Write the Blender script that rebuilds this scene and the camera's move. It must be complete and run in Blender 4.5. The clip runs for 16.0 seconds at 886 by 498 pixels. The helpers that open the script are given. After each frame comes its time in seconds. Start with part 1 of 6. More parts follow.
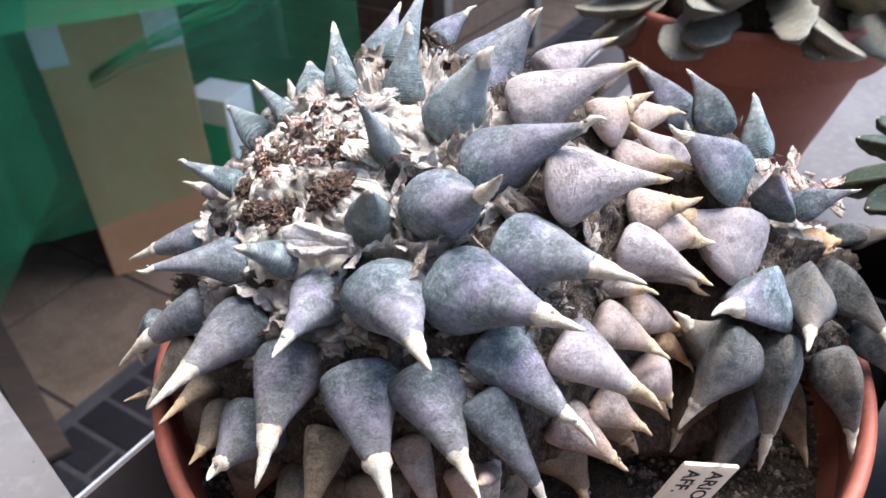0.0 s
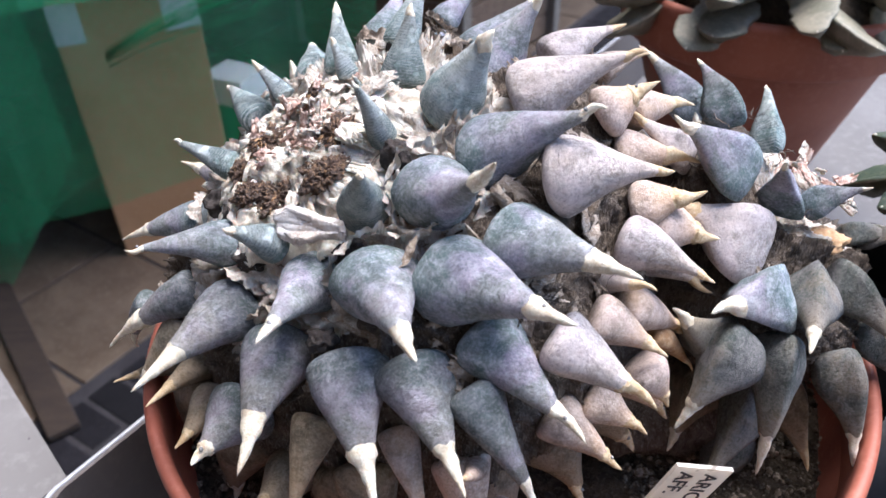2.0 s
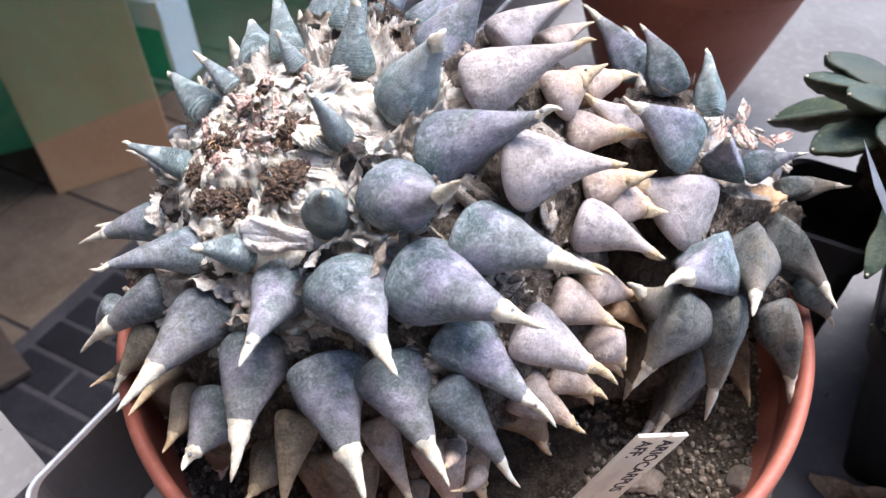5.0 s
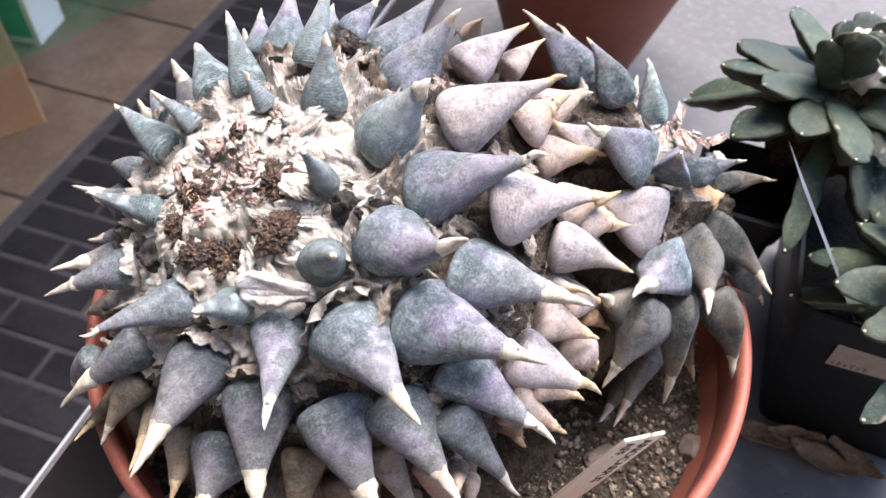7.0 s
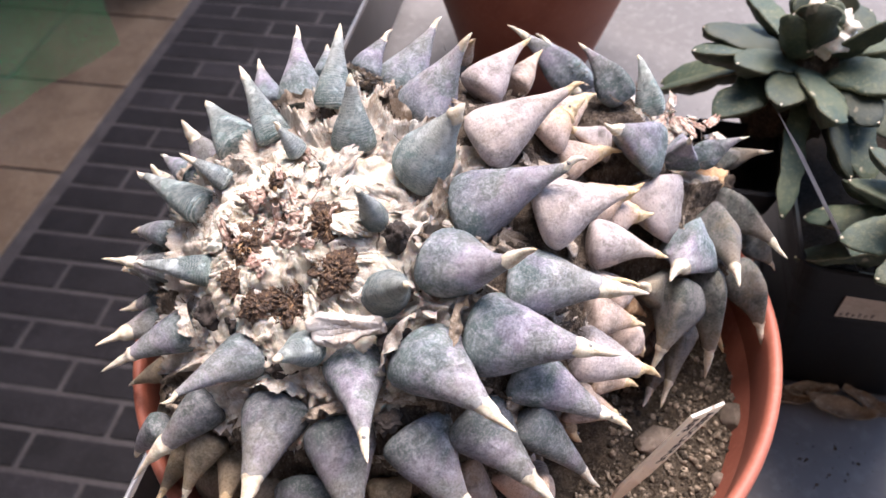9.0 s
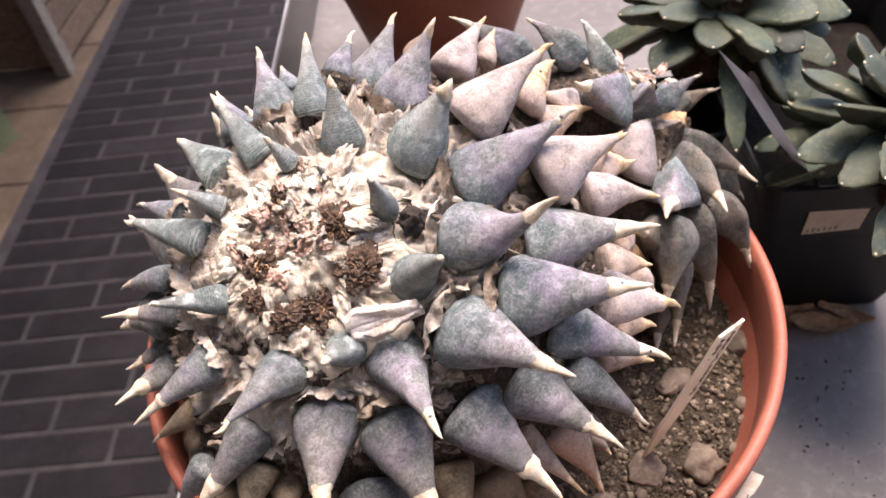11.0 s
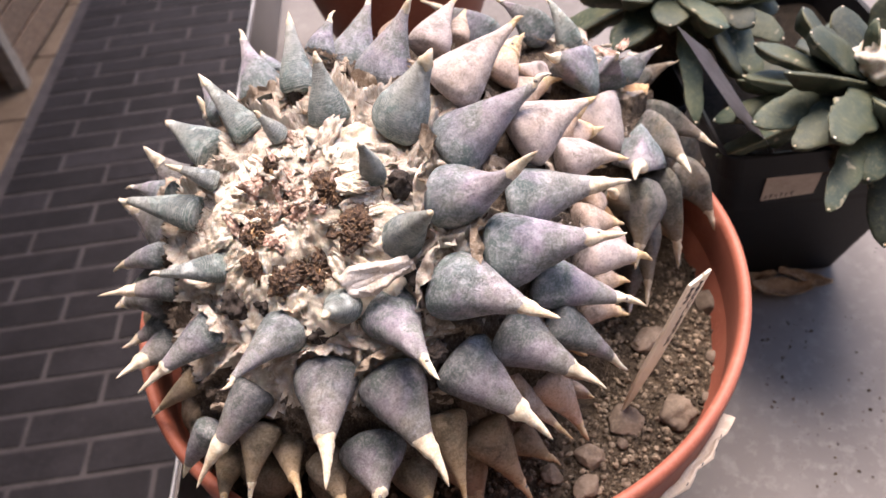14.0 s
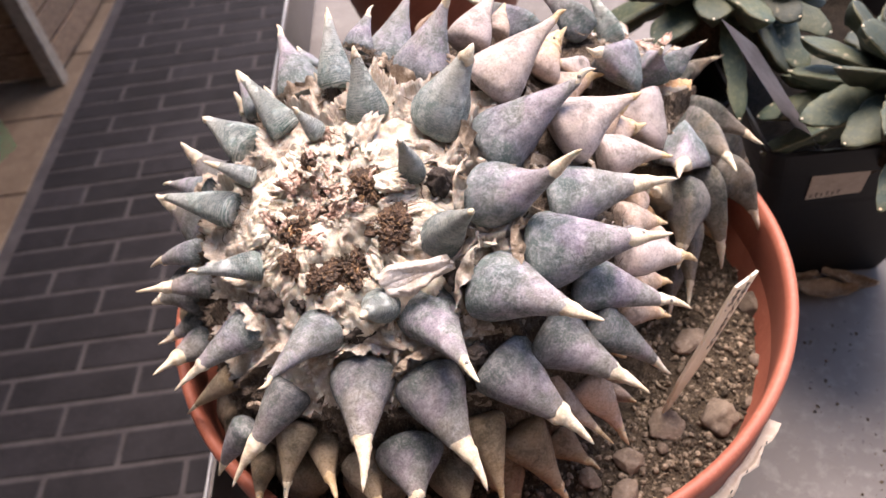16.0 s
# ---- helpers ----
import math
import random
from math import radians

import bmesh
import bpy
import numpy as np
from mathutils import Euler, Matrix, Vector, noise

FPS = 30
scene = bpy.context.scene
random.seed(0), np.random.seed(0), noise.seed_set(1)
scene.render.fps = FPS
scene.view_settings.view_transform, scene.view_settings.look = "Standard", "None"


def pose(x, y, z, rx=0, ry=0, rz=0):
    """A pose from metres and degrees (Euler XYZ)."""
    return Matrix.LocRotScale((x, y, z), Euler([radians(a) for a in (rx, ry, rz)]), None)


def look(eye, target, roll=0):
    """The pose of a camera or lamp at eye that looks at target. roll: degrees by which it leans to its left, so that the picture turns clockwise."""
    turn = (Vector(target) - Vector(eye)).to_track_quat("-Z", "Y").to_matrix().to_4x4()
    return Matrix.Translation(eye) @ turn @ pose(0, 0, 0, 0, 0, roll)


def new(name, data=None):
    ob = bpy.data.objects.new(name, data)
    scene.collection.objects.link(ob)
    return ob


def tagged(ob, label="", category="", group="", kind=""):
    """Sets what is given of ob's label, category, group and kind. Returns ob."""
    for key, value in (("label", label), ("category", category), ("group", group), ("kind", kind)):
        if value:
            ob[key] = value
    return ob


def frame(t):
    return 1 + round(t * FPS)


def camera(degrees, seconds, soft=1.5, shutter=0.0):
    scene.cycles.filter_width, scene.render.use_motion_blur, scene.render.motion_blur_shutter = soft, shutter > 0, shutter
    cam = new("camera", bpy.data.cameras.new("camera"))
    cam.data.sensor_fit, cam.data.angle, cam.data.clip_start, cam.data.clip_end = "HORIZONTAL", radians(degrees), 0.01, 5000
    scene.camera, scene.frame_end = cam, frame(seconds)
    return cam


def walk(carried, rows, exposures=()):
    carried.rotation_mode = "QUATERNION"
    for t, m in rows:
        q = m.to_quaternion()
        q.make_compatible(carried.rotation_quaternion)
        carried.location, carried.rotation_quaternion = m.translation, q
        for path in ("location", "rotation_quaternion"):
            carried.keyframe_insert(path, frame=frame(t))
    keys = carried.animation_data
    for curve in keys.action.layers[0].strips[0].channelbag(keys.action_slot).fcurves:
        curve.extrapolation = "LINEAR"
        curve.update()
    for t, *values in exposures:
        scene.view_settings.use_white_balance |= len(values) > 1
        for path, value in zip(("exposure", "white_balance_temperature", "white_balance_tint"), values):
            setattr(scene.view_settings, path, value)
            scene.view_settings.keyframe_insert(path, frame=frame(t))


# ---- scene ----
import itertools
cam = camera(61.59, 16.0, soft=1.5)
# a small phone lens, focused on the plant
cam.data.dof.use_dof, cam.data.dof.focus_distance, cam.data.dof.aperture_fstop = True, 0.205, 21.0
PATH = [
    (0, -0.01858, -0.20614, 0.33294, 53.544, 1.312, -0.000),
    (0.5, -0.01886, -0.20396, 0.33126, 53.496, 1.050, 0.023),
    (1, -0.01830, -0.20302, 0.32915, 53.345, 0.730, 0.569),
    (1.5, -0.01607, -0.20308, 0.33004, 52.836, 0.578, 1.114),
    (2, -0.01346, -0.20218, 0.33017, 52.638, 0.684, 1.812),
    (2.5, -0.01209, -0.19940, 0.33157, 52.219, 0.934, 2.172),
    (3, -0.01351, -0.19883, 0.33251, 51.820, 1.010, 2.120),
    (3.5, -0.01097, -0.19840, 0.33347, 51.319, 1.148, 2.250),
    (4, -0.00766, -0.19563, 0.33901, 50.221, 0.970, 2.170),
    (4.5, -0.00787, -0.19456, 0.34262, 48.453, 0.224, 1.466),
    (4.7, -0.01180, -0.19287, 0.34623, 47.040, 0.402, -0.624),
    (6.8, -0.04178, -0.17854, 0.37662, 41.202, -2.449, -12.276),
    (7, -0.04428, -0.17350, 0.37622, 40.693, -2.693, -12.956),
    (7.5, -0.05168, -0.16634, 0.37644, 40.130, -3.539, -14.193),
    (8, -0.05898, -0.16721, 0.37926, 39.786, -3.318, -14.909),
    (8.5, -0.06486, -0.17183, 0.38068, 41.159, -1.613, -17.441),
    (8.7, -0.06743, -0.17047, 0.38191, 41.578, -0.525, -19.189),
    (10.8, -0.09593, -0.16852, 0.37564, 43.739, 4.850, -33.227),
    (11, -0.09859, -0.16960, 0.37517, 43.758, 4.945, -34.205),
    (11.5, -0.10155, -0.17287, 0.37545, 43.597, 5.449, -35.695),
    (12, -0.10370, -0.17603, 0.37589, 43.336, 5.431, -37.502),
    (12.5, -0.10996, -0.18162, 0.37663, 43.203, 5.275, -38.086),
    (13, -0.11209, -0.18256, 0.37692, 43.280, 4.645, -38.191),
    (13.5, -0.11275, -0.18310, 0.37557, 43.675, 4.935, -38.516),
    (14, -0.11401, -0.18099, 0.37587, 43.807, 4.727, -37.678),
    (14.5, -0.11442, -0.17978, 0.37559, 43.965, 5.167, -37.226),
    (15, -0.11467, -0.17883, 0.37493, 43.900, 5.738, -36.624),
    (15.5, -0.11503, -0.17641, 0.37465, 43.789, 5.764, -36.133),
    (16, -0.11458, -0.17604, 0.37373, 43.664, 6.013, -35.854),
]
TONE = [
    (0.0, 1.29, 5080, 8.5),
    (4.5, 1.29, 5080, 8.5),
    (7.0, 1.33, 5300, 11.0),
    (8.5, 1.32, 5500, 13.0),
    (11.0, 1.29, 6050, 18.0),
    (16.0, 1.36, 6150, 18.0),
]
walk(cam, [(t, pose(x, y, z, rx, ry, rz)) for t, x, y, z, rx, ry, rz in PATH], TONE)

# ---- light ----
world = bpy.data.worlds.new("sky")
scene.world = world
world.use_nodes = True
wn = world.node_tree.nodes
sky = wn.new("ShaderNodeTexSky")
sky.sky_type, sky.sun_disc = "NISHITA", False
SUN_UP, SUN_TURN = 68.0, 52.0
sky.sun_elevation, sky.sun_rotation = radians(SUN_UP), radians(SUN_TURN)
sky.air_density, sky.dust_density = 1.2, 1.2
world.node_tree.links.new(sky.outputs[0], wn["Background"].inputs[0])
wn["Background"].inputs[1].default_value = 0.15
lamp = bpy.data.lights.new("sun", "SUN")
lamp.energy, lamp.angle, lamp.color = 4.8, radians(40), (1.0, 0.82, 0.64)
sun = new("sun", lamp)
sun_to = Vector((math.sin(radians(SUN_TURN)) * math.cos(radians(SUN_UP)), math.cos(radians(SUN_TURN)) * math.cos(radians(SUN_UP)), math.sin(radians(SUN_UP))))
sun.matrix_world = look(sun_to * 5, (0, 0, 0))

# ---- materials ----
def tune(m, name, value):
    m.node_tree.nodes["Principled BSDF"].inputs[name].default_value = value


def mix_nodes(nt, a, b, fac):
    m = nt.nodes.new("ShaderNodeMix")
    m.data_type = "RGBA"
    for sock, value in ((0, fac), (6, a), (7, b)):
        if isinstance(value, (tuple, list)):
            m.inputs[sock].default_value = (*value, 1)
        elif isinstance(value, (int, float)):
            m.inputs[sock].default_value = value
        else:
            nt.links.new(value, m.inputs[sock])
    return m.outputs[2]


def ramp(nt, fac, lo, hi):
    r = nt.nodes.new("ShaderNodeMapRange")
    r.inputs[1].default_value, r.inputs[2].default_value = lo, hi
    nt.links.new(fac, r.inputs[0])
    return r.outputs[0]


def grain(nt, vec, scale, detail=4.0, rough=0.55, distort=0.0):
    n = nt.nodes.new("ShaderNodeTexNoise")
    n.inputs["Scale"].default_value, n.inputs["Detail"].default_value = scale, detail
    n.inputs["Roughness"].default_value, n.inputs["Distortion"].default_value = rough, distort
    nt.links.new(vec, n.inputs["Vector"])
    return n.outputs["Fac"]


def surface(name, base, second, third, big, fine, rough=0.7, bump=0.3, depth=0.0006, metal=0.0, vary=0.12, rings=0.0, stretch=(1, 1, 1), edge=(0.4, 0.62), spots=None, coat=0.0):
    """Three colours mixed by coarse and fine noise, with relief; sizes are cycles per metre."""
    m = bpy.data.materials.new(name)
    m.use_nodes = True
    nt = m.node_tree
    bsdf = nt.nodes["Principled BSDF"]
    tc, info = nt.nodes.new("ShaderNodeTexCoord"), nt.nodes.new("ShaderNodeObjectInfo")
    shift = nt.nodes.new("ShaderNodeVectorMath")
    shift.operation = "MULTIPLY_ADD"
    shift.inputs[1].default_value = stretch
    rnd = nt.nodes.new("ShaderNodeMath")
    rnd.operation = "MULTIPLY"
    rnd.inputs[1].default_value = 7.0
    nt.links.new(info.outputs["Random"], rnd.inputs[0])
    nt.links.new(tc.outputs["Object"], shift.inputs[0])
    nt.links.new(rnd.outputs[0], shift.inputs[2])
    vec = shift.outputs[0]
    coarse, small = grain(nt, vec, big, 5, 0.6, 0.4), grain(nt, vec, fine, 6, 0.65)
    col = mix_nodes(nt, base, second, ramp(nt, coarse, *edge))
    col = mix_nodes(nt, col, third, ramp(nt, small, 0.5, 0.78))
    height = small
    if rings:
        uv = nt.nodes.new("ShaderNodeTexCoord")
        w = nt.nodes.new("ShaderNodeTexWave")
        w.bands_direction, w.inputs["Scale"].default_value = "Y", 420.0
        w.inputs["Distortion"].default_value, w.inputs["Detail"].default_value, w.inputs["Detail Scale"].default_value = 5.0, 3.0, 1.2
        nt.links.new(uv.outputs["UV"], w.inputs["Vector"])
        amount = nt.nodes.new("ShaderNodeMath")
        amount.operation = "MULTIPLY"
        amount.inputs[1].default_value = rings
        nt.links.new(ramp(nt, w.outputs["Fac"], 0.55, 1.0), amount.inputs[0])
        col = mix_nodes(nt, col, third, amount.outputs[0])
        add = nt.nodes.new("ShaderNodeMath")
        add.operation = "MULTIPLY_ADD"
        add.inputs[1].default_value = 0.5 * rings
        nt.links.new(w.outputs["Fac"], add.inputs[0])
        nt.links.new(small, add.inputs[2])
        height = add.outputs[0]
    if spots:
        dark, size, cover = spots
        sp = grain(nt, vec, size, 2, 0.5)
        col = mix_nodes(nt, col, dark, ramp(nt, sp, 1 - cover, 1 - cover + 0.03))
    hsv = nt.nodes.new("ShaderNodeHueSaturation")
    val = nt.nodes.new("ShaderNodeMapRange")
    val.inputs[3].default_value, val.inputs[4].default_value = 1 - vary, 1 + vary
    nt.links.new(info.outputs["Random"], val.inputs[0])
    nt.links.new(val.outputs[0], hsv.inputs["Value"])
    nt.links.new(col, hsv.inputs["Color"])
    nt.links.new(hsv.outputs[0], bsdf.inputs["Base Color"])
    rr = nt.nodes.new("ShaderNodeMapRange")
    rr.inputs[3].default_value, rr.inputs[4].default_value = rough - 0.1, min(1, rough + 0.1)
    nt.links.new(small, rr.inputs[0])
    nt.links.new(rr.outputs[0], bsdf.inputs["Roughness"])
    bsdf.inputs["Metallic"].default_value = metal
    bsdf.inputs["Coat Weight"].default_value = coat
    b = nt.nodes.new("ShaderNodeBump")
    b.inputs["Strength"].default_value, b.inputs["Distance"].default_value = bump, depth
    nt.links.new(height, b.inputs["Height"])
    nt.links.new(b.outputs[0], bsdf.inputs["Normal"])
    return m


def skin(name, dark, mid, lilac, pale, neck, rings=0.0, rough=0.75, foot=None):
    """Powdery cactus skin: soft clouds of colour, fine granular bloom, uneven growth rings and a paler neck."""
    m = bpy.data.materials.new(name)
    m.use_nodes = True
    nt = m.node_tree
    bsdf = nt.nodes["Principled BSDF"]
    tc, info = nt.nodes.new("ShaderNodeTexCoord"), nt.nodes.new("ShaderNodeObjectInfo")
    shift = nt.nodes.new("ShaderNodeVectorMath")
    shift.operation = "MULTIPLY_ADD"
    shift.inputs[1].default_value = (1, 1, 1)
    rnd = nt.nodes.new("ShaderNodeMath")
    rnd.operation = "MULTIPLY"
    rnd.inputs[1].default_value = 9.0
    nt.links.new(info.outputs["Random"], rnd.inputs[0])
    nt.links.new(tc.outputs["Object"], shift.inputs[0])
    nt.links.new(rnd.outputs[0], shift.inputs[2])
    vec = shift.outputs[0]
    split = nt.nodes.new("ShaderNodeSeparateXYZ")
    nt.links.new(tc.outputs["UV"], split.inputs[0])
    cloud, broad = grain(nt, vec, 170, 5, 0.62, 0.9), grain(nt, vec, 95, 4, 0.55, 0.5)
    fine, dust = grain(nt, vec, 1250, 5, 0.75), grain(nt, vec, 330, 7, 0.72, 0.6)

    def scaled(value, k, plus=0.0):
        n = nt.nodes.new("ShaderNodeMath")
        n.operation = "MULTIPLY_ADD"
        n.inputs[1].default_value, n.inputs[2].default_value = k, plus
        nt.links.new(value, n.inputs[0])
        return n.outputs[0]

    def times(a, c):
        n = nt.nodes.new("ShaderNodeMath")
        n.operation = "MULTIPLY"
        nt.links.new(a, n.inputs[0])
        nt.links.new(c, n.inputs[1])
        return n.outputs[0]

    col = mix_nodes(nt, dark, mid, ramp(nt, cloud, 0.38, 0.60))
    col = mix_nodes(nt, col, lilac, scaled(ramp(nt, broad, 0.46, 0.58), 0.85))
    col = mix_nodes(nt, col, neck, scaled(ramp(nt, grain(nt, vec, 62, 4, 0.6, 0.4), 0.50, 0.66), 0.40))
    col = mix_nodes(nt, col, neck, scaled(ramp(nt, split.outputs[0], 0.35, 1.0), 0.55))
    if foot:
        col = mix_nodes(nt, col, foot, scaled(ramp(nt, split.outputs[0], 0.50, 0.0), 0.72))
    col = mix_nodes(nt, col, pale, scaled(ramp(nt, dust, 0.47, 0.66), 0.46))
    col = mix_nodes(nt, col, pale, scaled(ramp(nt, fine, 0.50, 0.70), 0.45))
    col = mix_nodes(nt, col, dark, scaled(ramp(nt, fine, 0.48, 0.32), 0.64))
    height = scaled(fine, 0.5)
    w = nt.nodes.new("ShaderNodeTexWave")
    w.bands_direction, w.inputs["Scale"].default_value = "Y", 400.0
    w.inputs["Distortion"].default_value, w.inputs["Detail"].default_value = 9.0, 4.0
    w.inputs["Detail Scale"].default_value, w.inputs["Detail Roughness"].default_value = 2.2, 0.7
    warp = nt.nodes.new("ShaderNodeVectorMath")
    warp.operation = "MULTIPLY_ADD"
    warp.inputs[1].default_value = (0.0, 0.0022, 0.0)
    warped = nt.nodes.new("ShaderNodeTexNoise")
    warped.inputs["Scale"].default_value = 130
    nt.links.new(vec, warped.inputs["Vector"])
    nt.links.new(warped.outputs["Color"], warp.inputs[0])
    nt.links.new(tc.outputs["UV"], warp.inputs[2])
    nt.links.new(warp.outputs[0], w.inputs["Vector"])
    mask = times(ramp(nt, w.outputs["Fac"], 0.45, 1.0), ramp(nt, grain(nt, vec, 260, 3, 0.6), 0.38, 0.62))
    if rings:
        col = mix_nodes(nt, col, pale, scaled(mask, rings))
    both = nt.nodes.new("ShaderNodeMath")
    both.operation = "ADD"
    nt.links.new(height, both.inputs[0])
    nt.links.new(scaled(mask, rings * 0.7), both.inputs[1])
    hsv = nt.nodes.new("ShaderNodeHueSaturation")
    val = nt.nodes.new("ShaderNodeMapRange")
    val.inputs[3].default_value, val.inputs[4].default_value = 0.88, 1.12
    nt.links.new(info.outputs["Random"], val.inputs[0])
    nt.links.new(val.outputs[0], hsv.inputs["Value"])
    nt.links.new(col, hsv.inputs["Color"])
    nt.links.new(hsv.outputs[0], bsdf.inputs["Base Color"])
    bsdf.inputs["Roughness"].default_value = rough
    bsdf.inputs["Specular IOR Level"].default_value = 0.25
    bump = nt.nodes.new("ShaderNodeBump")
    bump.inputs["Strength"].default_value, bump.inputs["Distance"].default_value = 1.0, 0.0015
    nt.links.new(both.outputs[0], bump.inputs["Height"])
    nt.links.new(bump.outputs[0], bsdf.inputs["Normal"])
    return m


SKIN = {
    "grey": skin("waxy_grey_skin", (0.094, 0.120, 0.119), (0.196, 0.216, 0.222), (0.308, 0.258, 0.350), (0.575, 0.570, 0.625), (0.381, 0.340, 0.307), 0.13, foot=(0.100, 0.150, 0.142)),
    # older, lower tubercles: the grey skin darkened, their shade put into the colour
    "old": skin("shaded_grey_skin", (0.066, 0.080, 0.078), (0.140, 0.150, 0.150), (0.225, 0.190, 0.240), (0.430, 0.420, 0.445), (0.330, 0.285, 0.245), 0.10, foot=(0.078, 0.100, 0.096)),
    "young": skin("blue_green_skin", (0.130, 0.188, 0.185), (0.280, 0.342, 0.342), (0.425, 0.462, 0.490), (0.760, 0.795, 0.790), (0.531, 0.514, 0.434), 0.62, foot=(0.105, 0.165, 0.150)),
    "pink": skin("pinkish_skin", (0.205, 0.158, 0.130), (0.390, 0.305, 0.256), (0.485, 0.375, 0.330), (0.710, 0.590, 0.505), (0.656, 0.427, 0.258), 0.0),
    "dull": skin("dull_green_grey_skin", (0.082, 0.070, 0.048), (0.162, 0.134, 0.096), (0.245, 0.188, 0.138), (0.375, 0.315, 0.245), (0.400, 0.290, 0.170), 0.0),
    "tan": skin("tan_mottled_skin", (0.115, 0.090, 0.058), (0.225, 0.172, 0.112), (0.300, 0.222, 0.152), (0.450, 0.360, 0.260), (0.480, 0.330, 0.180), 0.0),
    "blush": skin("pale_blush_skin", (0.210, 0.180, 0.168), (0.410, 0.350, 0.336), (0.540, 0.450, 0.446), (0.760, 0.690, 0.660), (0.700, 0.570, 0.470), 0.08),
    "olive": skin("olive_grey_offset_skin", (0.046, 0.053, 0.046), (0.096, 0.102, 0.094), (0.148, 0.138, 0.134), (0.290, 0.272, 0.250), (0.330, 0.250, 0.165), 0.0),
    "dry": surface("dry_brown_skin", (0.30, 0.16, 0.07), (0.48, 0.30, 0.15), (0.60, 0.45, 0.28), 160, 700, 0.75, 0.6, 0.0006),
}
HORN = surface("ivory_horn", (0.52, 0.43, 0.30), (0.70, 0.63, 0.51), (0.82, 0.77, 0.67), 330, 1500, 0.55, 0.9, 0.0006, vary=0.1)
HORN_TAN = surface("tan_horn", (0.44, 0.29, 0.14), (0.60, 0.46, 0.28), (0.74, 0.63, 0.46), 330, 1500, 0.6, 0.9, 0.0006, vary=0.12)
AREOLE = surface("grey_areole", (0.16, 0.15, 0.15), (0.28, 0.26, 0.25), (0.4, 0.38, 0.36), 900, 2500, 0.9, 0.6, 0.0003)
WOOL = surface("cream_wool", (0.56, 0.475, 0.365), (0.78, 0.725, 0.635), (0.92, 0.90, 0.86), 170, 1300, 0.9, 0.8, 0.0012, stretch=(1, 1, 0.5))
PAPER = surface("papery_scraps", (0.30, 0.225, 0.165), (0.50, 0.41, 0.325), (0.70, 0.62, 0.53), 220, 1100, 0.85, 1.0, 0.0018)
PALE_PAPER = surface("pale_papery_wool", (0.47, 0.39, 0.315), (0.69, 0.63, 0.56), (0.85, 0.82, 0.77), 240, 1300, 0.9, 1.0, 0.0018, stretch=(1, 1, 0.3))
FLOWER = surface("withered_flower", (0.25, 0.135, 0.10), (0.50, 0.375, 0.31), (0.80, 0.72, 0.64), 300, 900, 0.85, 0.8, 0.0008, vary=0.3)
BROWN = surface("brown_shreds", (0.045, 0.028, 0.020), (0.11, 0.062, 0.034), (0.24, 0.15, 0.085), 260, 900, 0.85, 0.8, 0.0008, vary=0.4)
BLACK = surface("black_crumbs", (0.018, 0.014, 0.012), (0.04, 0.03, 0.026), (0.09, 0.07, 0.06), 300, 1200, 0.9, 1.0, 0.001, vary=0.2)
# brown fibre, darkened further so the gaps between tubercles read as shadow
BODY = surface("fibrous_body", (0.070, 0.050, 0.037), (0.18, 0.135, 0.100), (0.40, 0.325, 0.255), 330, 1500, 0.95, 1.0, 0.0030, stretch=(1, 1, 0.22))
TERRA = surface("terracotta_plastic", (0.24, 0.068, 0.040), (0.30, 0.095, 0.058), (0.35, 0.13, 0.085), 25, 400, 0.62, 0.12, 0.0003, vary=0.04)
TERRA_DARK = surface("red_brown_clay", (0.25, 0.075, 0.04), (0.30, 0.10, 0.055), (0.34, 0.13, 0.08), 20, 300, 0.65, 0.15, 0.0003, vary=0.04)
SOIL = surface("gritty_soil", (0.046, 0.035, 0.025), (0.105, 0.080, 0.057), (0.225, 0.182, 0.133), 180, 900, 0.95, 1.0, 0.003)
GRIT = surface("mixed_grit", (0.072, 0.056, 0.041), (0.172, 0.136, 0.100), (0.32, 0.27, 0.21), 300, 1200, 0.9, 0.6, 0.0006, vary=0.55)
ROCK = surface("grey_brown_rock", (0.105, 0.078, 0.058), (0.17, 0.130, 0.098), (0.25, 0.20, 0.16), 90, 600, 0.85, 0.6, 0.001, vary=0.25)
TRAY = surface("worn_grey_metal", (0.104, 0.094, 0.090), (0.138, 0.127, 0.123), (0.178, 0.166, 0.161), 9, 120, 0.82, 0.2, 0.0005, vary=0.02, spots=((0.045, 0.04, 0.04), 190, 0.255))
TRAY_WALL = surface("brown_grey_metal", (0.075, 0.062, 0.06), (0.10, 0.085, 0.08), (0.13, 0.11, 0.10), 14, 200, 0.4, 0.15, 0.0004, vary=0.02)
LIP = surface("pale_metal_edge", (0.28, 0.28, 0.30), (0.38, 0.38, 0.40), (0.48, 0.48, 0.50), 40, 400, 0.35, 0.1, 0.0003, vary=0.02)
BLACK_PLASTIC = surface("black_plastic", (0.004, 0.0036, 0.0042), (0.006, 0.0055, 0.0062), (0.011, 0.010, 0.0105), 30, 500, 0.5, 0.15, 0.0003, vary=0.02)
LEAF = surface("dark_green_skin", (0.016, 0.030, 0.020), (0.046, 0.055, 0.028), (0.100, 0.100, 0.056), 45, 420, 0.66, 0.6, 0.0008, vary=0.5, spots=((0.17, 0.155, 0.105), 110, 0.32))
MARGIN = surface("worn_leaf_margin", (0.10, 0.11, 0.065), (0.17, 0.17, 0.10), (0.36, 0.33, 0.25), 200, 700, 0.75, 0.5, 0.0005)
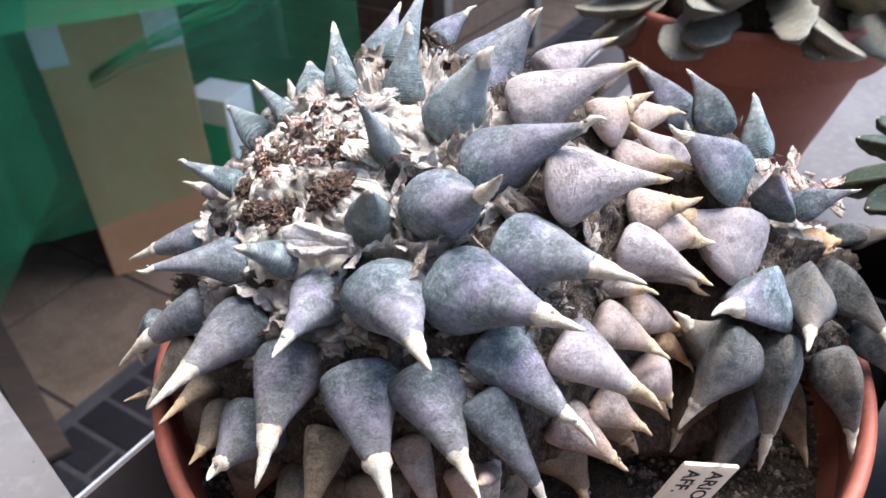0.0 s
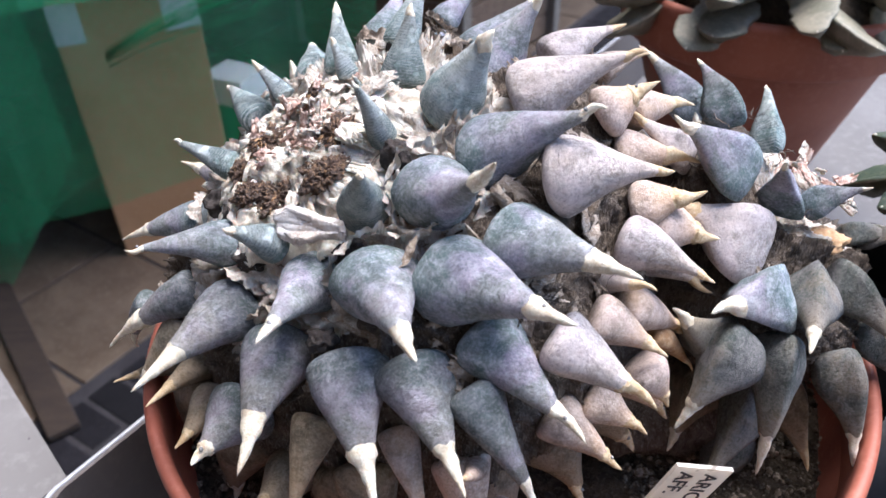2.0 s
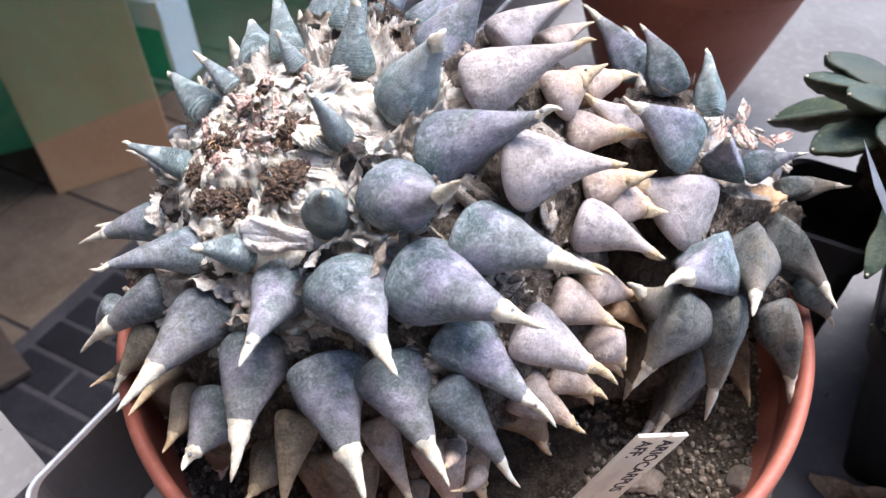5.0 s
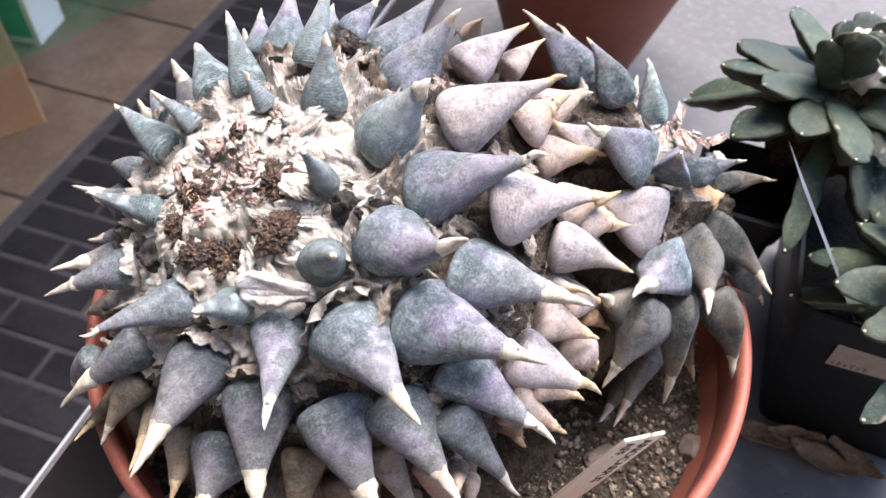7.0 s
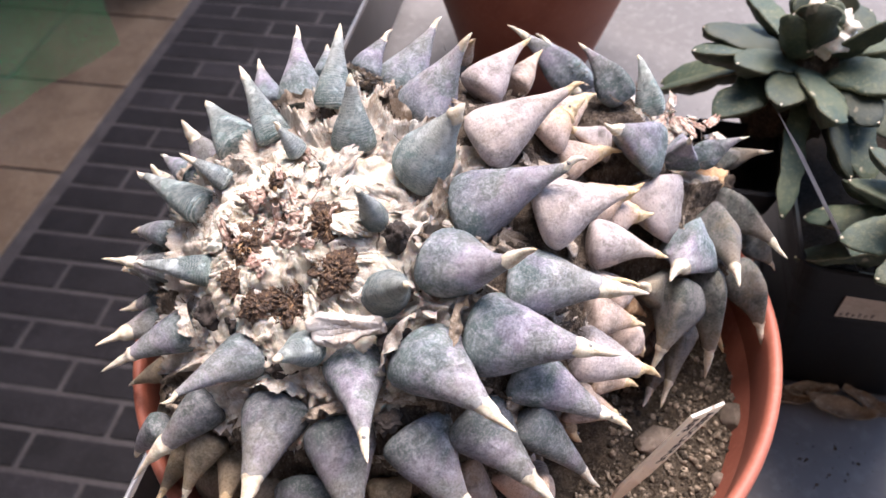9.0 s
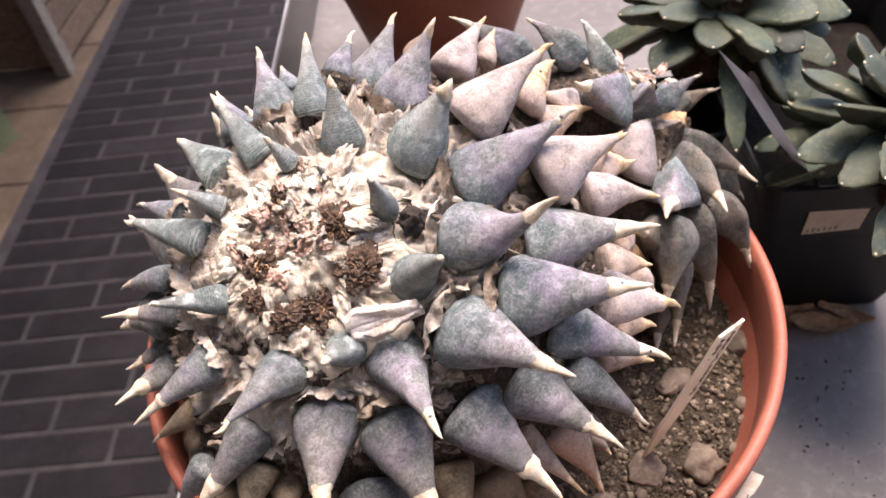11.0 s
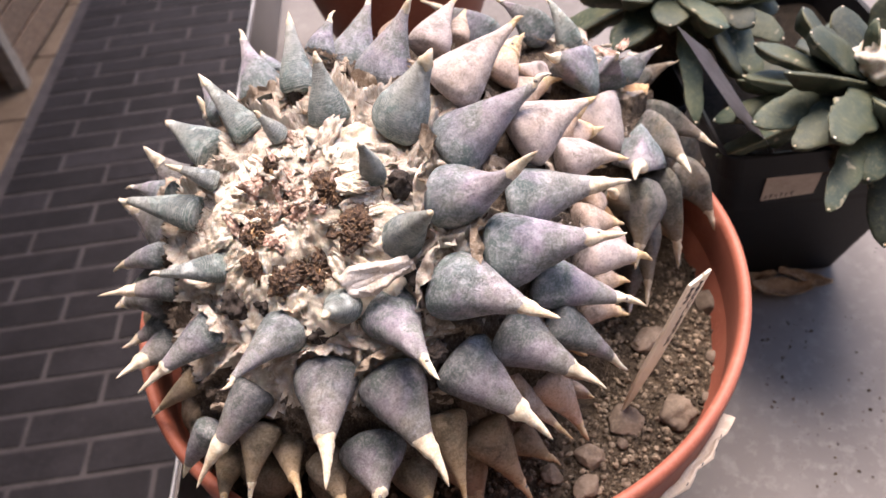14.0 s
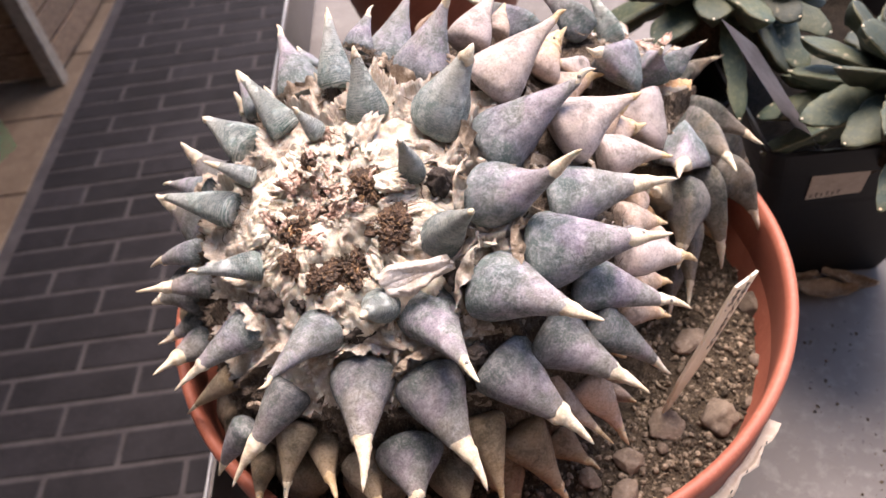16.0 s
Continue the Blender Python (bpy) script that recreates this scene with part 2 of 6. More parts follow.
LEAF_BACK = surface("olive_grey_skin", (0.12, 0.115, 0.078), (0.20, 0.175, 0.125), (0.30, 0.26, 0.20), 80, 500, 0.6, 0.35, 0.0005, vary=0.15)
BRICK = surface("dark_paving_brick", (0.0082, 0.0071, 0.0086), (0.0135, 0.0119, 0.0142), (0.025, 0.022, 0.026), 12, 180, 0.75, 0.4, 0.001, vary=0.28)
GROUT = surface("grey_mortar", (0.032, 0.028, 0.030), (0.046, 0.041, 0.043), (0.066, 0.060, 0.062), 20, 300, 0.95, 0.5, 0.001)
TILE = surface("beige_floor_tile", (0.078, 0.051, 0.032), (0.118, 0.082, 0.054), (0.155, 0.117, 0.083), 11, 90, 0.6, 0.15, 0.0005, vary=0.06)
CARD = surface("brown_cardboard", (0.39, 0.195, 0.085), (0.45, 0.24, 0.115), (0.50, 0.29, 0.155), 6, 200, 0.85, 0.1, 0.0004, vary=0.03)
TAPE = surface("pale_tape", (0.55, 0.56, 0.54), (0.62, 0.63, 0.61), (0.7, 0.7, 0.68), 20, 200, 0.4, 0.1, 0.0003, vary=0.02)
WHITE = surface("white_plastic", (0.72, 0.69, 0.64), (0.78, 0.75, 0.71), (0.83, 0.81, 0.78), 60, 400, 0.45, 0.1, 0.0002, vary=0.02)
INK = surface("black_ink", (0.012, 0.012, 0.014), (0.02, 0.02, 0.022), (0.03, 0.03, 0.03), 200, 900, 0.6, 0.05, 0.0001)
LABEL = surface("dirty_paper_label", (0.44, 0.36, 0.29), (0.53, 0.45, 0.37), (0.61, 0.54, 0.46), 60, 400, 0.8, 0.2, 0.0003)
NET = surface("green_netting", (0.07, 0.34, 0.13), (0.10, 0.43, 0.18), (0.16, 0.50, 0.24), 8, 120, 0.6, 0.1, 0.0004)
GREEN = surface("green_print", (0.02, 0.24, 0.08), (0.03, 0.3, 0.1), (0.05, 0.34, 0.13), 20, 100, 0.5, 0.05, 0.0002)
WOOD = surface("weathered_wood", (0.09, 0.05, 0.028), (0.16, 0.095, 0.055), (0.22, 0.15, 0.10), 14, 160, 0.8, 0.5, 0.001, stretch=(1, 5, 5))
WOOD_PALE = surface("pale_grey_wood", (0.15, 0.115, 0.088), (0.21, 0.17, 0.13), (0.27, 0.22, 0.18), 14, 160, 0.8, 0.5, 0.001, stretch=(1, 5, 5))


for m in (BRICK, GROUT, SOIL, GRIT):
    tune(m, "Specular IOR Level", 0.15)
tune(BLACK_PLASTIC, "Specular IOR Level", 0.3)
for m in (WOOL, PALE_PAPER, HORN, WHITE):
    tune(m, "Subsurface Weight", 0.35)
    tune(m, "Subsurface Radius", (0.003, 0.002, 0.0015))


# ---- building helpers ----
def mesh_of(name, verts, faces, material, uvs=None, smooth=True):
    me = bpy.data.meshes.new(name)
    me.from_pydata(verts, [], faces)
    me.materials.append(material)
    if uvs is not None:
        layer = me.uv_layers.new(name="UVMap")
        for loop in me.loops:
            layer.data[loop.index].uv = uvs[loop.vertex_index]
    if smooth:
        me.polygons.foreach_set("use_smooth", [True] * len(me.polygons))
    me.update()
    return me


def piece(name, me, parent=None, label="", at=None):
    ob = new(name, me)
    if parent is not None:
        ob.parent = parent
    if at is not None:
        ob.matrix_local = at
    if label:
        tagged(ob, label)
    return ob


def part(name, bm, material, parent, label="", smooth=True):
    me = bpy.data.meshes.new(name)
    bm.normal_update()
    bm.to_mesh(me)
    bm.free()
    me.materials.append(material)
    if smooth:
        me.polygons.foreach_set("use_smooth", [True] * len(me.polygons))
    return piece(name, me, parent, label)


def empty(name, at, label, category, group="", kind=""):
    ob = new(name)
    ob.matrix_world = at if isinstance(at, Matrix) else Matrix.Translation(at)
    return tagged(ob, label, category, group, kind)


def box(bm, lo, hi, bevel=0.0, turn=None):
    m = Matrix.Translation([(a + b) / 2 for a, b in zip(lo, hi)]) @ Matrix.Diagonal([b - a for a, b in zip(lo, hi)] + [1])
    made = bmesh.ops.create_cube(bm, size=1, matrix=m if turn is None else turn @ m)
    if bevel:
        edges = list({e for v in made["verts"] for e in v.link_edges})
        bmesh.ops.bevel(bm, geom=edges, offset=bevel, segments=2, affect="EDGES", profile=0.6)
    return bm


def lathe(profile, steps, wobble=0.0):
    """A turned shape from (radius, height) pairs."""
    verts, faces = [], []
    for r, z in profile:
        for k in range(steps):
            a = 2 * math.pi * k / steps
            rr = r * (1 + wobble * math.sin(2 * a + 0.6))
            verts.append((rr * math.cos(a), rr * math.sin(a), z))
    for i in range(len(profile) - 1):
        for k in range(steps):
            j = (k + 1) % steps
            faces.append((i * steps + k, i * steps + j, (i + 1) * steps + j, (i + 1) * steps + k))
    return verts, faces


def rod(points, radius, steps=8):
    """A round bar along a line of points."""
    verts, faces = [], []
    pts = [Vector(p) for p in points]
    for i, p in enumerate(pts):
        d = (pts[min(i + 1, len(pts) - 1)] - pts[max(i - 1, 0)]).normalized()
        a = d.orthogonal().normalized() if abs(d.z) > 0.9 else Vector((0, 0, 1)).cross(d).normalized()
        b = d.cross(a)
        for k in range(steps):
            t = 2 * math.pi * k / steps
            verts.append(p + radius * (math.cos(t) * a + math.sin(t) * b))
    for i in range(len(pts) - 1):
        for k in range(steps):
            j = (k + 1) % steps
            faces.append((i * steps + k, i * steps + j, (i + 1) * steps + j, (i + 1) * steps + k))
    faces += [tuple(reversed(range(steps))), tuple(range((len(pts) - 1) * steps, len(pts) * steps))]
    return verts, faces


RND = random.Random(7)
BENCH, FLOOR = 0.02, -0.75
U, V = Vector((0.56, 0.828, 0)), Vector((0.828, -0.56, 0))


def uv(u, v, z):
    return U * u + V * v + Vector((0, 0, z))


TURN_UV = Matrix((( V.x, U.x, 0, 0), (V.y, U.y, 0, 0), (0, 0, 1, 0), (0, 0, 0, 1)))

# ---- ground: brick strip and tiled terrace ----
EDGE_V = -1.02
FU, FV = Vector((0.515, 0.857, 0)), Vector((0.857, -0.515, 0))
TURN_F = Matrix(((FV.x, FU.x, 0, 0), (FV.y, FU.y, 0, 0), (0, 0, 1, 0), (0, 0, 0, 1)))


def fuv(u, v, z):
    return FU * u + FV * v + Vector((0, 0, z))



bm = bmesh.new()
box(bm, (-60, -60, FLOOR - 0.2), (60, 60, FLOOR - 0.0025))
ground = part("ground", bm, GROUT, None, smooth=False)
tagged(ground, "grey mortar bed under the terrace paving", "ground", kind="structure")

# unseen canopy and walls, added to keep sky light off floor and plant front
BLOCKER = surface("light_blocker_brown", (0.16, 0.14, 0.12), (0.20, 0.175, 0.155), (0.24, 0.21, 0.19), 5, 80, 0.8, 0.2, 0.001)
for name, lo, hi, label in (
    ("ceiling", (-4.2, -3.2, 1.75), (-0.52, 5.0, 1.83), "unseen brown canopy added to shade the terrace floor"),
    ("wall_west", (-4.3, -3.2, FLOOR), (-4.2, 5.0, 1.9), "unseen plain brown wall added to block sky light"),
    ("wall_north", (-4.2, 4.6, FLOOR), (-0.70, 4.7, 1.75), "unseen plain brown wall added to block sky light"),
    ("wall_south", (-4.2, -1.0, FLOOR), (3.6, -0.9, 2.60), "unseen plain brown wall added to block sky light"),
):
    bm = bmesh.new()
    box(bm, lo, hi, 0.0, TURN_F)
    tagged(part(name, bm, BLOCKER, None, smooth=False), label, name.split("_")[0], kind="structure")

# ---- tray bench ----
def tuv(u, v, z):
    return uv(u, v - 0.036 * u, z)


def tray(name, u0, u1, v0, v1, height, label):
    top = empty(name, tuv(u0, v0, BENCH), label, "tray", kind="structure")
    inv = Matrix.Translation(-tuv(u0, v0, BENCH))
    r = 0.010
    outline = []
    for cu, cv, a0 in ((u1 - r, v1 - r, 0), (u0 + r, v1 - r, 90), (u0 + r, v0 + r, 180), (u1 - r, v0 + r, 270)):
        for k in range(7):
            a = radians(a0 + 15 * k)
            outline.append((cu + r * math.cos(a), cv + r * math.sin(a)))
    n = len(outline)
    base = [tuv(u, v, BENCH) for u, v in outline] + [tuv(u, v, BENCH - 0.012) for u, v in outline]
    faces = [tuple(range(n)), tuple(reversed(range(n, 2 * n)))] + [(k, k + n, (k + 1) % n + n, (k + 1) % n) for k in range(n)]
    me = mesh_of("tray_floor", [inv @ p for p in base], faces, TRAY, smooth=False)
    bm = bmesh.new(); bm.from_mesh(me); bmesh.ops.recalc_face_normals(bm, faces=bm.faces); bm.to_mesh(me); bm.free()
    piece("tray_floor", me, top)
    t = 0.0025
    cu, cv = (u0 + u1) / 2, (v0 + v1) / 2
    def inset(p, d):
        return (p[0] - d * math.copysign(1, p[0] - cu) , p[1] - d * math.copysign(1, p[1] - cv))
    ring = []
    for z in (BENCH + 0.002, height):
        ring.append([tuv(*p, z) for p in outline])
    inner = []
    for z in (BENCH + 0.002, height):
        inner.append([tuv(*inset(p, t), z) for p in outline])
    verts = [inv @ p for loop in (ring[0], ring[1], inner[1], inner[0]) for p in loop]
    faces = [(i * n + k, i * n + (k + 1) % n, ((i + 1) % 4) * n + (k + 1) % n, ((i + 1) % 4) * n + k) for i in range(4) for k in range(n)]
    piece("tray_wall", mesh_of("tray_wall", verts, faces, TRAY_WALL, smooth=False), top)
    loop = [inv @ tuv(u, v, height) for u, v in outline]
    v_, f_ = rod(loop + [loop[0], loop[1]], 0.0010, 8)
    piece("tray_lip", mesh_of("tray_lip", v_, f_, LIP), top, "pale rolled metal lip")
    return top


tray("shelf_tray", -0.135, 1.6, -0.126, 0.75, 0.085, "grey metal shelf tray with a pale rolled lip")

board = bmesh.new()
corners = [uv(u, v, 0.083) for u, v in ((-0.1195, -0.1240), (-0.0200, -0.6200), (-0.95, -0.62), (-0.95, -0.1240))]
upper, lower = [board.verts.new(c) for c in corners], [board.verts.new(c - Vector((0, 0, 0.031))) for c in corners]
board.faces.new(upper)
board.faces.new(lower[::-1])
for k in range(4):
    board.faces.new((upper[k], lower[k], lower[(k + 1) % 4], upper[(k + 1) % 4]))
bmesh.ops.recalc_face_normals(board, faces=board.faces[:])
tagged(part("shelf_board", board, TRAY, None, smooth=False), "pale grey shelf board beside the tray corner", "shelf", kind="structure")

# ---- terracotta pot, soil, stones ----
def pot(name, at, radius, low, rim_z, band, material, label, wobble=0.0, inner_z=None, thin=False):
    top = empty(name, at, label, "plant pot")
    h, r = rim_z - at[2], radius
    wall = [(low - 0.004, 0.0), (low, 0.003), (r - 0.012, h - band - 0.001), (r - 0.0115, h - band + 0.001)]
    inside = (inner_z - at[2] - 0.012) if inner_z else h - 0.05
    if thin:
        wall = [(low - 0.004, 0.0), (low, 0.003), (r - 0.0052, h - band - 0.001), (r - 0.0045, h - band + 0.001)]
    v, f = lathe([(0.0005, 0.001)] + wall, 96, wobble)
    piece("wall", mesh_of("wall", v, f, material), top)
    lip = [(r - 0.0115, h - band), (r - 0.0035, h - band + 0.001), (r - 0.0015, h - band + 0.004), (r - 0.001, h - 0.008), (r, h - 0.005),
           (r - 0.0006, h - 0.0018), (r - 0.003, h - 0.0002), (r - 0.006, h - 0.0008), (r - 0.0085, h - 0.004), (r - 0.0092, h - 0.012), (r - 0.0105, h - band), (r - 0.016, inside)]
    if thin:
        lip = [(r - 0.0046, h - band), (r - 0.0022, h - band + 0.001), (r - 0.0012, h - band + 0.003), (r - 0.0008, h - 0.008), (r, h - 0.0045), (r - 0.0005, h - 0.0016),
               (r - 0.0022, h - 0.0002), (r - 0.0042, h - 0.0012), (r - 0.0050, h - 0.0045), (r - 0.0052, h - 0.016), (r - 0.0058, inside)]
    v, f = lathe(lip, 128, wobble)
    piece("rim", mesh_of("rim", v, f, material), top)
    return top


pot("plant_pot", (0, 0, BENCH), 0.125, 0.092, 0.150, 0.024, TERRA, "round terracotta-coloured plastic pot on a grey tray", 0.006, 0.112, True)

SOIL_Z = 0.112


def soil_height(x, y):
    return SOIL_Z + 0.005 * noise.noise((x * 30, y * 30, 0)) + 0.002 * noise.noise((x * 120, y * 120, 3))


def soil_bed(name, centre, radius, z, label):
    verts, faces = [(0, 0, 0.004)], []
    rings, steps = 26, 90
    for i in range(1, rings + 1):
        for k in range(steps):
            a, r = 2 * math.pi * k / steps, radius * i / rings
            x, y = r * math.cos(a), r * math.sin(a)
            verts.append((x, y, soil_height(x + centre[0], y + centre[1]) - SOIL_Z))
    for k in range(steps):
        faces.append((0, 1 + k, 1 + (k + 1) % steps))
    for i in range(rings - 1):
        for k in range(steps):
            a, b = 1 + i * steps + k, 1 + i * steps + (k + 1) % steps
            faces.append((a, a + steps, b + steps, b))
    ob = piece(name, mesh_of(name, verts, faces, SOIL), None)
    ob.location = (*centre, z)
    return tagged(ob, label, "soil", kind="stuff")


soil_bed("soil", (0, 0), 0.1195, SOIL_Z, "dark gritty potting soil inside the pot")


def stone_verts(size, seed, flat=0.7):
    rr = random.Random(seed)
    bm = bmesh.new()
    bmesh.ops.create_icosphere(bm, subdivisions=4 if size > 0.0041 else 3 if size > 0.0039 else 1, radius=1)
    k = Vector((rr.uniform(0.8, 1.25), rr.uniform(0.75, 1.1), flat * rr.uniform(0.8, 1.1)))
    off = Vector((rr.random() * 50, rr.random() * 50, 0))
    cuts = [Vector((rr.gauss(0, 1), rr.gauss(0, 1), rr.gauss(0, 1))).normalized() for _ in range(7)]
    for v in bm.verts:
        n = 1 + 0.28 * noise.noise(v.co * 1.3 + off) + 0.1 * noise.noise(v.co * 3.5 + off)
        for facet in cuts:
            n = min(n, 0.78 / max(v.co.normalized().dot(facet), 0.01))
        v.co = Vector((v.co.x * k.x, v.co.y * k.y, v.co.z * k.z)) * size * n
    return bm


def scatter_grit(name, count, spot, material, lo, hi, label, seed):
    rr = random.Random(seed)
    moulds = []
    for k in range(10):
        bm = stone_verts(0.0038, seed + k)
        bm.verts.ensure_lookup_table()
        moulds.append(([v.co / 0.0038 for v in bm.verts], [[v.index for v in f.verts] for f in bm.faces]))
        bm.free()
    verts, faces = [], []
    for _ in range(count):
        x, y, z = spot(rr)
        size = lo + (hi - lo) * rr.random() ** 3
        vs, fs = moulds[rr.randrange(10)]
        m = Matrix.Translation((x, y, z + 0.25 * size)) @ Euler((rr.random() * 6, rr.random() * 6, rr.random() * 6)).to_matrix().to_4x4()
        n = len(verts)
        verts += [m @ (v * size) for v in vs]
        faces += [[n + i for i in f] for f in fs]
    ob = piece(name, mesh_of(name, verts, faces, material, smooth=False), None)
    return tagged(ob, label, "gravel", kind="stuff")


def in_pot(rr):
    while True:
        a, r = rr.random() * 2 * math.pi, 0.118 * math.sqrt(rr.random())
        x, y = r * math.cos(a), r * math.sin(a)
        if r > 0.075 or x > 0.04:
            return x, y, soil_height(x, y)


def vary_islands(m, amount):
    nt = m.node_tree
    geo, hsv = nt.nodes.new("ShaderNodeNewGeometry"), [n for n in nt.nodes if n.type == "HUE_SAT"][0]
    span = nt.nodes.new("ShaderNodeMapRange")
    span.inputs[3].default_value, span.inputs[4].default_value = 1 - amount, 1 + amount
    nt.links.new(geo.outputs["Random Per Island"], span.inputs[0])
    nt.links.new(span.outputs[0], hsv.inputs["Value"])


for m, amount in ((GRIT, 0.75), (FLOWER, 0.4), (BROWN, 0.6), (PAPER, 0.25), (WOOL, 0.15)):
    vary_islands(m, amount)
scatter_grit("grit", 9000, in_pot, GRIT, 0.0006, 0.0021, "mixed grey and brown grit on the potting soil", 3)


def rock(x, y, size, seed, material=ROCK, label="rounded grey-brown stone lying on the potting soil", squash=0.62, name="stone"):
    bm = stone_verts(size, seed, squash)
    ob = part(name, bm, material, None)
    ob.location = (x, y, soil_height(x, y) + size * squash * 0.45)
    return tagged(ob, label, "stone", "stones in the pot")


rock(0.0375, -0.1001, 0.0074, 11)
rock(0.0192, -0.0910, 0.0070, 12, label="flat tan stone at the foot of the plant tag", squash=0.45)
rock(-0.0018, -0.0923, 0.0060, 13, label="reddish-brown rounded stone on the potting soil")
rock(-0.0186, -0.0891, 0.0046, 14)
rock(-0.0129, -0.1007, 0.0058, 15)
rock(0.0508, -0.0708, 0.0044, 16, label="narrow tan stone on the potting soil")
rock(0.0915, -0.0745, 0.0072, 17, label="blue-grey angular stone on the potting soil")
rock(0.0560, -0.0700, 0.0068, 22, label="yellow-tan stone half under the plant")
rock(0.0690, -0.0930, 0.0036, 23)
rock(0.0520, -0.1040, 0.0030, 24)
rock(0.0010, -0.1080, 0.0028, 18)
rock(0.0112, -0.0964, 0.0028, 19)

# ---- the cactus ----
cactus = empty("cactus", (0, 0, SOIL_Z), "grey-green cactus with horn-tipped tubercles and a small offset plant", "cactus")
ORIGIN = Vector((0, 0, SOIL_Z))
CROWN, CROWN_R = Vector((-0.036, -0.001, 0.163)), Vector((0.062, 0.060, 0.052))
PUP, PUP_R = Vector((0.080, -0.002, 0.163)), Vector((0.027, 0.030, 0.036))


def lump(centre, radii, material, name, label, amount, scale, steps=48, rings=28, low=-0.8):
    verts, faces = [], []
    for i in range(rings + 1):
        p = math.pi / 2 - (math.pi / 2 - math.asin(low)) * i / rings
        for k in range(steps):
            a = 2 * math.pi * k / steps
            d = Vector((math.cos(p) * math.cos(a), math.cos(p) * math.sin(a), math.sin(p)))
            q = Vector((d.x * radii.x, d.y * radii.y, d.z * radii.z))
            q *= 1 + amount * noise.noise(q * scale) + 0.5 * amount * noise.noise(q * scale * 2.7)
            verts.append(q + centre - ORIGIN)
    for i in range(rings):
        for k in range(steps):
            j = (k + 1) % steps
            faces.append((i * steps + k, (i + 1) * steps + k, (i + 1) * steps + j, i * steps + j))
    return piece(name, mesh_of(name, verts, faces, material), cactus, label)


lump(Vector((0.045, 0.0, 0.128)), Vector((0.05, 0.045, 0.026)), BODY, "stem_base", "brown fibrous stem base", 0.12, 60)

PROFILE = [(0.0, 1.0), (0.08, 0.960), (0.16, 0.885), (0.24, 0.790), (0.32, 0.685), (0.4, 0.580), (0.5, 0.455), (0.6, 0.345), (0.7, 0.238), (0.78, 0.172), (0.86, 0.120), (0.92, 0.088), (0.97, 0.052), (1.0, 0.008)]
GROWN = []
APEX = Vector((-0.0600, -0.0210, 0.2270))


CONE = [(0.0, 1.0), (0.1, 0.965), (0.2, 0.895), (0.3, 0.800), (0.4, 0.690), (0.5, 0.575), (0.6, 0.465), (0.7, 0.365), (0.8, 0.275), (0.88, 0.205), (0.94, 0.135), (0.98, 0.070), (1.0, 0.010)]

NECK = [(0.0, 1.0), (0.1, 0.985), (0.2, 0.90), (0.3, 0.74), (0.4, 0.54), (0.5, 0.375), (0.6, 0.262), (0.7, 0.195), (0.8, 0.150), (0.9, 0.100), (0.96, 0.055), (1.0, 0.008)]


def width_at(s, profile=PROFILE):
    for (a, p), (b, q) in zip(profile, profile[1:]):
        if s <= b:
            return p + (q - p) * (s - a) / (b - a)
    return 0.02


